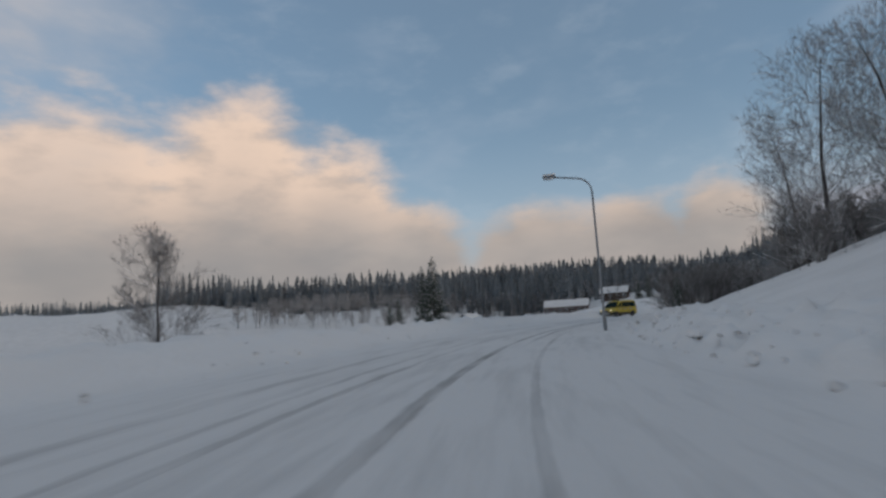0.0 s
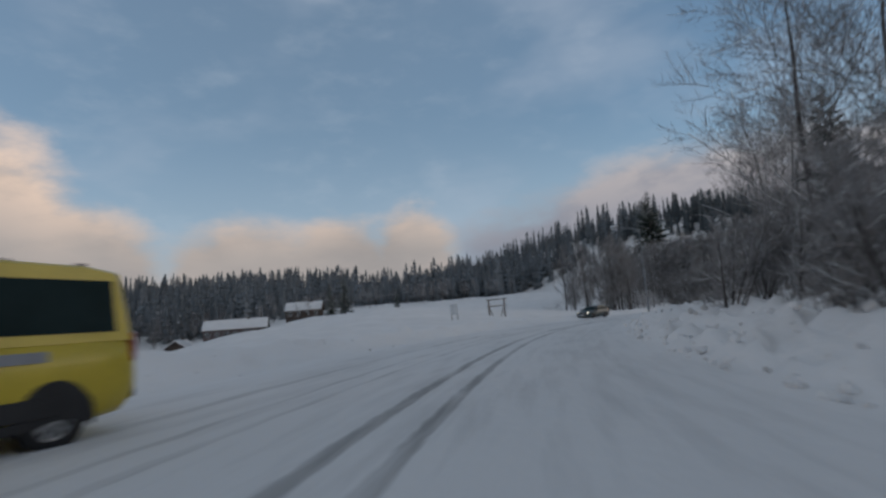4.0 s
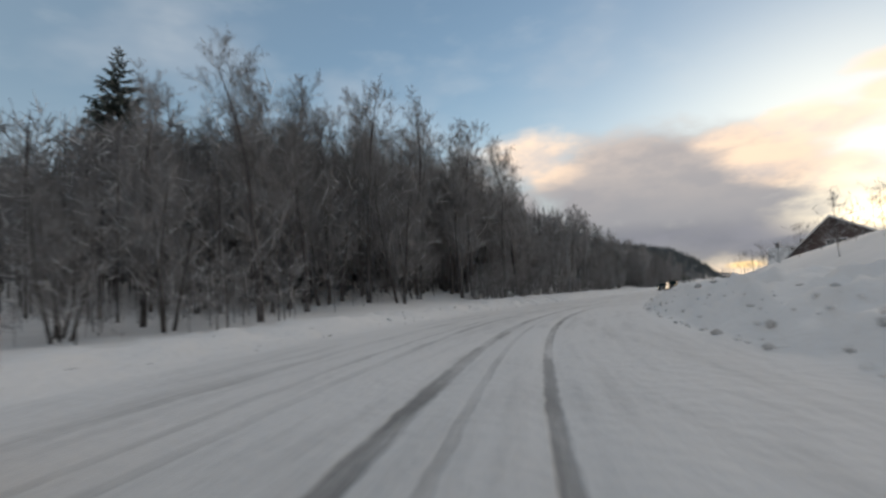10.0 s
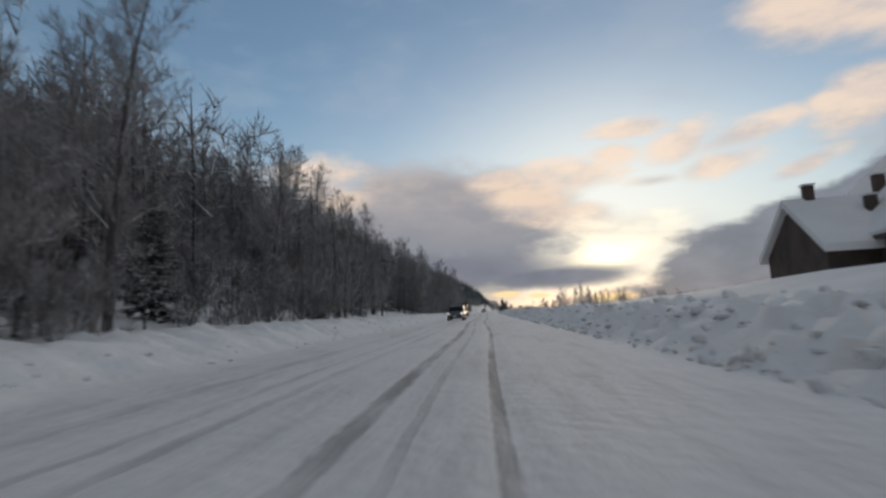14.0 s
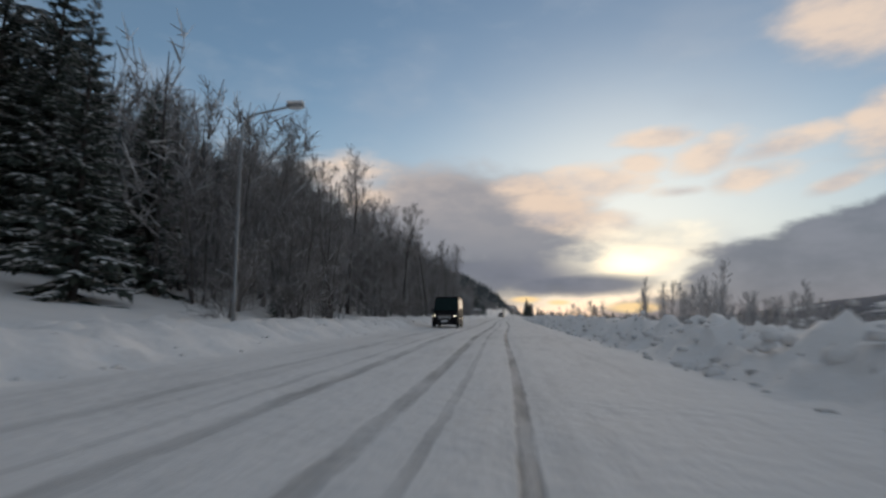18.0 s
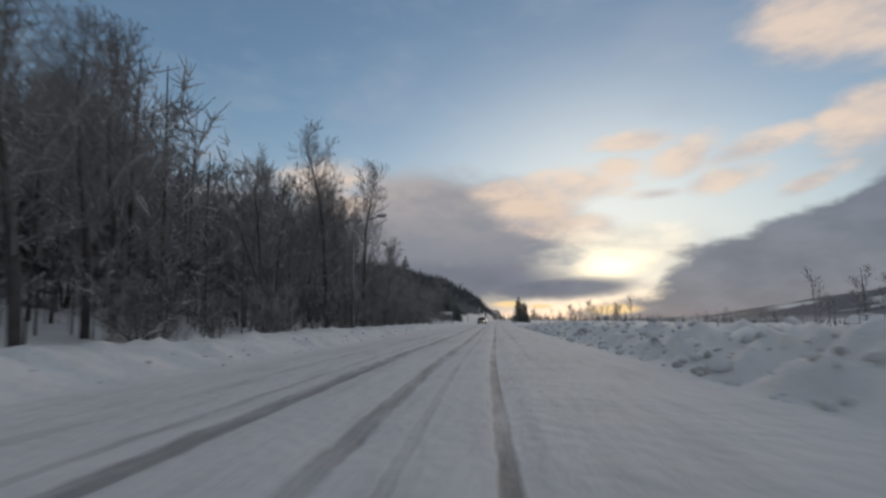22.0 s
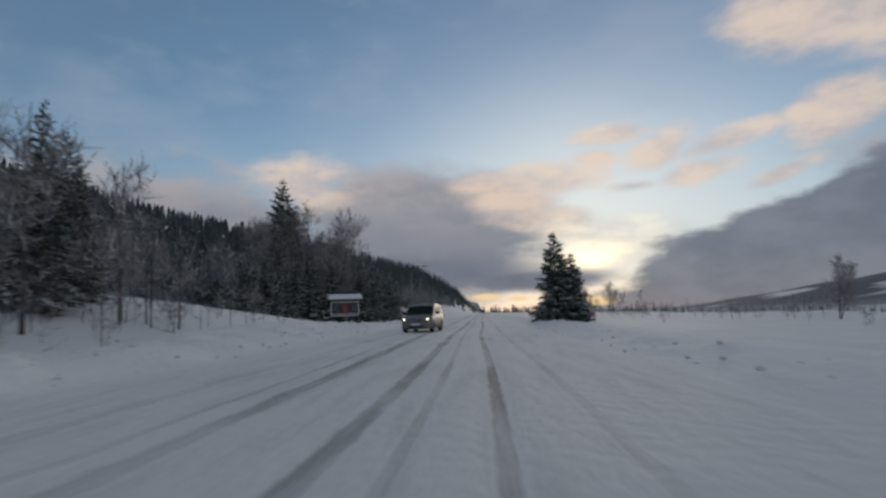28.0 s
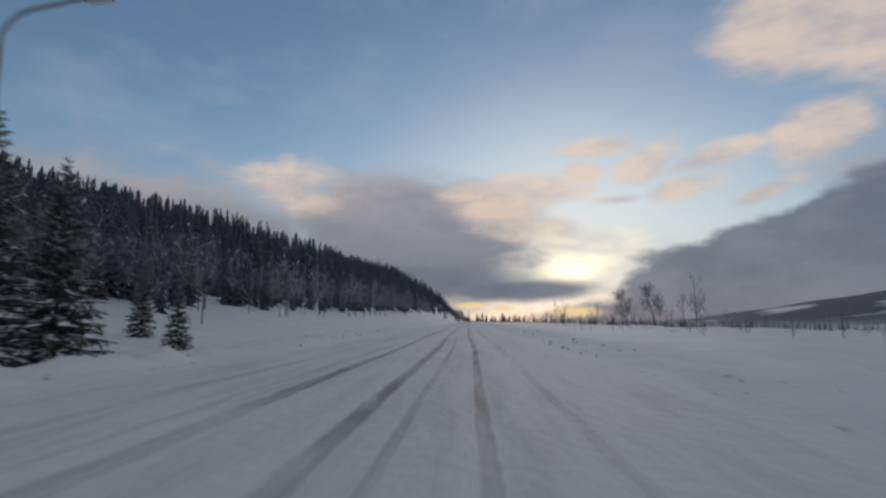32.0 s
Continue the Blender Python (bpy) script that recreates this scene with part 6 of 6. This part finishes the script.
def notice_board():
    x, y = BOARD_AT
    z = ground_at(x, y)
    root = thing("notice_board", pose(x, y, z, 0, 0, BOARD_TURN) @ Matrix.Scale(1.02, 4), "roofed wooden notice board with dark panels and snow on top", "notice board")
    for px in (-1.25, 1.25):
        part("post", box_bm(0.16, 0.16, 3.2, (px, 0.06, 1.2), 0.02), BROWN_WOOD, root)
    board = part("board", box_bm(3.0, 0.12, 1.45, (0, -0.05, 1.85), 0.01), BROWN_WOOD, root, "dark board")
    for px, wide in ((-1.44, 0.09), (1.44, 0.09)):
        part("frame_side", box_bm(wide, 0.05, 1.45, (px, -0.135, 1.85), 0.01), WHITE_PAINT, board, "pale frame")
    for pz in (1.16, 2.54):
        part("frame_bar", box_bm(2.96, 0.05, 0.09, (0, -0.137, pz), 0.01), WHITE_PAINT, board, "pale frame")
    for px, mat in ((-0.94, DARK_PANEL), (0.0, RED_PANEL), (0.94, DARK_PANEL)):
        pan = part("panel", box_bm(0.86, 0.03, 1.05, (px, -0.127, 1.92), 0.006), mat, board, "dull red poster" if mat is RED_PANEL else "dark poster")
        for k in range(4):
            part("lettering", box_bm(0.5 + 0.08 * (k % 2), 0.006, 0.05, (px, -0.146, 2.25 - 0.2 * k)), GREY_WRITING, board, "grey lettering bar")
    part("shelf_bar", box_bm(2.9, 0.05, 0.05, (0, -0.14, 1.36), 0.01), WHITE_PAINT, board, "pale bar")
    for sgn in (-1, 1):
        v, f = prism([(0, 0), (0.75 * sgn, -0.32), (0.75 * sgn, -0.24), (0, 0.09)], -1.75, 1.75)
        v = [Vector((p.y, p.x, p.z + 3.05)) for p in v]
        mesh_object("roof", v, f, BROWN_WOOD, root, "small pitched roof")
    v, f = prism([(-0.78, -0.24), (0.78, -0.24), (0.74, 0.02), (0, 0.3), (-0.74, 0.02)], -1.72, 1.72)
    v = [Vector((p.y, p.x, p.z + 3.07)) for p in v]
    mesh_object("roof_snow", v, f, SNOW, root, "thick snow on the roof")
    return root


DARK_PANEL = material("dark_poster", (0.045, 0.05, 0.05), 0.5, size=3.0, fine=12.0, spread=0.5, bump=0.0)
RED_PANEL = material("red_poster", (0.20, 0.03, 0.028), 0.5, size=3.0, fine=12.0, spread=0.5, bump=0.0)
notice_board()

# ---------------------------------------------------------------- single trees
MIXED = "single roadside trees"
OPEN_BIRCH = bare_tree(91, "broad bare birch with snow-lined boughs above the bank", bark=BIRCH_BARK, height=12.5, spread=0.56, limbs=34, low=0.12, dense=1.7, lean=0.12, rise=0.6)
FROST_BIRCH = bare_tree(92, "round bare birch furred with rime", bark=BIRCH_BARK, height=10.0, spread=0.56, limbs=36, low=0.14, dense=1.9, rise=0.6)
FIELD_TREE = bare_tree(93, "bare roadside tree with a fan of fine rimed limbs", height=10.0, spread=0.40, limbs=46, low=0.16, stems=2, dense=1.8, lean=0.06)
for px, py, turn, size, sink in TREES_FAN:
    plant(FIELD_TREE, px, py, turn, size, group=MIXED, sink=sink)
for px, py, turn, size, sink in TREES_OPEN:
    plant(OPEN_BIRCH, px, py, turn, size, group=MIXED, sink=sink)
for px, py, turn, size, sink in TREES_ROUND:
    plant(FROST_BIRCH, px, py, turn, size, group=MIXED, sink=sink)
TALL_SPRUCE = spruce(98, "tall broad dark spruce rising out of the bare wood", height=28.5, wide=0.31, whorls=32, ragged=0.4, sprigs=7, around=9)
for k, (px, py, turn, size, sink) in enumerate(TREES_SPRUCE):
    if size > 1.6:
        plant(TALL_SPRUCE, px, py, turn, size * 0.42, group=MIXED, sink=sink)
        continue
    plant(SPRUCE[k % 3], px, py, turn, size, group=MIXED, sink=sink)
for (count, s0, s1, d0, d1, seed, low, high) in ((18, 438, 478, -19, -10.5, 91, 0.25, 0.5), (16, 519, 546, -31, -15, 92, 0.5, 0.85)):
    places, r = scatter(count, s0, s1, d0, d1, seed, 1.6)
    for p in places:
        plant(SPRUCE[r.randint(3)], p.x, p.y, r.uniform(0, 360), r.uniform(low, high), group=MIXED, sink=0.1)
ROAD_SPRUCE = spruce(95, "ragged green spruce with two tops beside the road", height=6.7, wide=0.30, whorls=23, ragged=0.35, sprigs=9, around=9, snowy=0.95)
plant(ROAD_SPRUCE, 8.6, 240.3, 0, 1.0, sink=0.1)
plant(ROAD_SPRUCE, 9.9, 240.9, 130, 0.78, "smaller ragged green spruce grown against the taller one", sink=0.1)
for pattern in (OPEN_BIRCH, FROST_BIRCH, FIELD_TREE, ROAD_SPRUCE):
    drop_master(pattern)
# grove across the field and brush along the bank on the right
# the grove's birches carry haze in their colour, lighter than TWIG and BIRCH_BARK
HAZED_BIRCH = bare_tree(96, "slim birch with haze-pale bark and twigs", bark=HAZED_TWIG, twig=HAZED_TWIG, height=13.0, spread=0.26, limbs=34, low=0.2, dense=1.5)
places, r = scatter(30, 352, 394, 20, 35, 51, 1.4)
for p in places:
    plant(HAZED_BIRCH, p.x, p.y, r.uniform(0, 360), r.uniform(0.42, 0.72), "slim bare birch in the thin grove beyond the field", "grove beyond the field")
for (count, s0, s1, d0, d1, seed, low, high) in ((34, 60, 88, 6.6, 13, 81, 0.5, 0.95), (26, 86, 112, 9, 20, 84, 0.6, 1.1), (38, 103, 136, 7.2, 11, 82, 0.5, 0.85), (30, 136, 170, 8, 15, 87, 0.35, 0.65), (14, 30, 56, 14, 30, 83, 0.9, 1.5), (24, 47, 64, 6.3, 9.5, 88, 0.7, 1.2), (34, 318, 438, -9.5, -7.8, 85, 0.5, 1.0), (26, 205, 268, -10, -8.0, 86, 0.5, 1.0)):
    places, r = scatter(count, s0, s1, d0, d1, seed, 1.3)
    for p in places:
        plant(BUSH[r.randint(3)], p.x, p.y, r.uniform(0, 360), r.uniform(low, high), group="bushes along the banks", sink=0.1)
drop_master(HAZED_BIRCH)
drop_master(TALL_SPRUCE)
forest_mesh("valley_brush", "grey brush along the foot of the bank", road_places(160, 330, 640, 14, 40, 54) + road_places(60, 470, 900, 20, 90, 56), 55, BRUSH, (1.0, 2.6), TWIG_MATS, "bushes")
forest_mesh("valley_trees", "scattered bare trees down in the valley", road_places(120, 480, 1100, 30, 260, 57), 58, BARE, (5, 10), TWIG_MATS, "trees")
forest_mesh("slope_brush", "thin brush sticking out of the snowy slope", road_places(340, 30, 135, 8.5, 26, 59) + road_places(160, 135, 215, 9, 22, 60), 61, BRUSH, (0.7, 2.4), TWIG_MATS, "bushes")


forest_mesh("slope_wood_inner", "grey bare trees up the slope inside the bend", road_places(150, 60, 215, 20, 60, 63), 64, BARE, (4, 8), TWIG_MATS)


# ---------------------------------------------------------------- clods thrown up by the plough
def clods(name, label, count, s0, s1, d0, d1, seed, size, mat):
    r = np.random.RandomState(seed)
    ico = bmesh.new()
    bmesh.ops.create_icosphere(ico, subdivisions=1, radius=1.0)
    tv = np.array([v.co[:] for v in ico.verts])
    tf = np.array([[v.index for v in f.verts] for f in ico.faces])
    ico.free()
    s, d = r.uniform(s0, s1, count), d0 + (d1 - d0) * r.uniform(0, 1, count) ** 1.3
    x, y, a = (np.interp(s, ROAD_S, k) for k in (ROAD_X, ROAD_Y, ROAD_A))
    x, y = x + d * np.cos(a), y + d * np.sin(a)
    z = ground_z(x, y) + bank_lumps(s, d)
    k = size * r.uniform(0.35, 1.0, count) ** 1.6
    jitter = r.uniform(0.5, 1.3, (count, len(tv), 1))
    squash = r.uniform(0.6, 1.1, (count, 1, 3)) * [1.2, 1.0, 0.75]
    v = tv[None] * jitter * squash * k[:, None, None] + np.stack([x, y, z + 0.15 * k], -1)[:, None]
    f = tf[None] + (np.arange(count) * len(tv))[:, None, None]
    return stuff_mesh(name, label, "snow clods", v.reshape(-1, 3), f.reshape(-1, 3), [mat])


DIRTY_SNOW = material("dirty_snow", (0.80, 0.79, 0.78), 0.8, size=1.5, fine=9.0, second=(0.60, 0.59, 0.58), bump=0.5)
clods("bank_clods", "lumps of ploughed snow along the bank", 2600, -10, 430, 4.7, 6.4, 71, 0.085, DIRTY_SNOW)
clods("bank_clods_left", "lumps of ploughed snow along the bank by the wood", 1300, 150, 640, -4.8, -6.4, 72, 0.085, DIRTY_SNOW)
clods("bank_clods_field", "lumps of ploughed snow along the bank by the field", 300, 0, 150, -4.8, -6.4, 73, 0.08, DIRTY_SNOW)
clods("bank_clods_valley", "small lumps of snow along the bank above the valley", 450, 430, 640, 4.8, 6.4, 74, 0.08, DIRTY_SNOW)
clods("thrown_blocks", "broken blocks of ploughed snow on the bank inside the bend", 520, 8, 175, 4.7, 7.8, 75, 0.19, SNOW)
clods("thrown_blocks_straight", "broken blocks of ploughed snow on the bank above the field", 1500, 215, 430, 4.8, 8.4, 76, 0.2, SNOW)
SLUSH = material("slush", (0.64, 0.63, 0.62), 0.8, size=1.5, fine=9.0, second=(0.42, 0.41, 0.40), bump=0.5)
clods("slush_lumps", "grey lumps of road slush in the ploughed bank", 700, 10, 440, 4.7, 7.0, 78, 0.15, SLUSH)

for pattern in BIRCH + ALDER + BUSH + SPRUCE:
    drop_master(pattern)
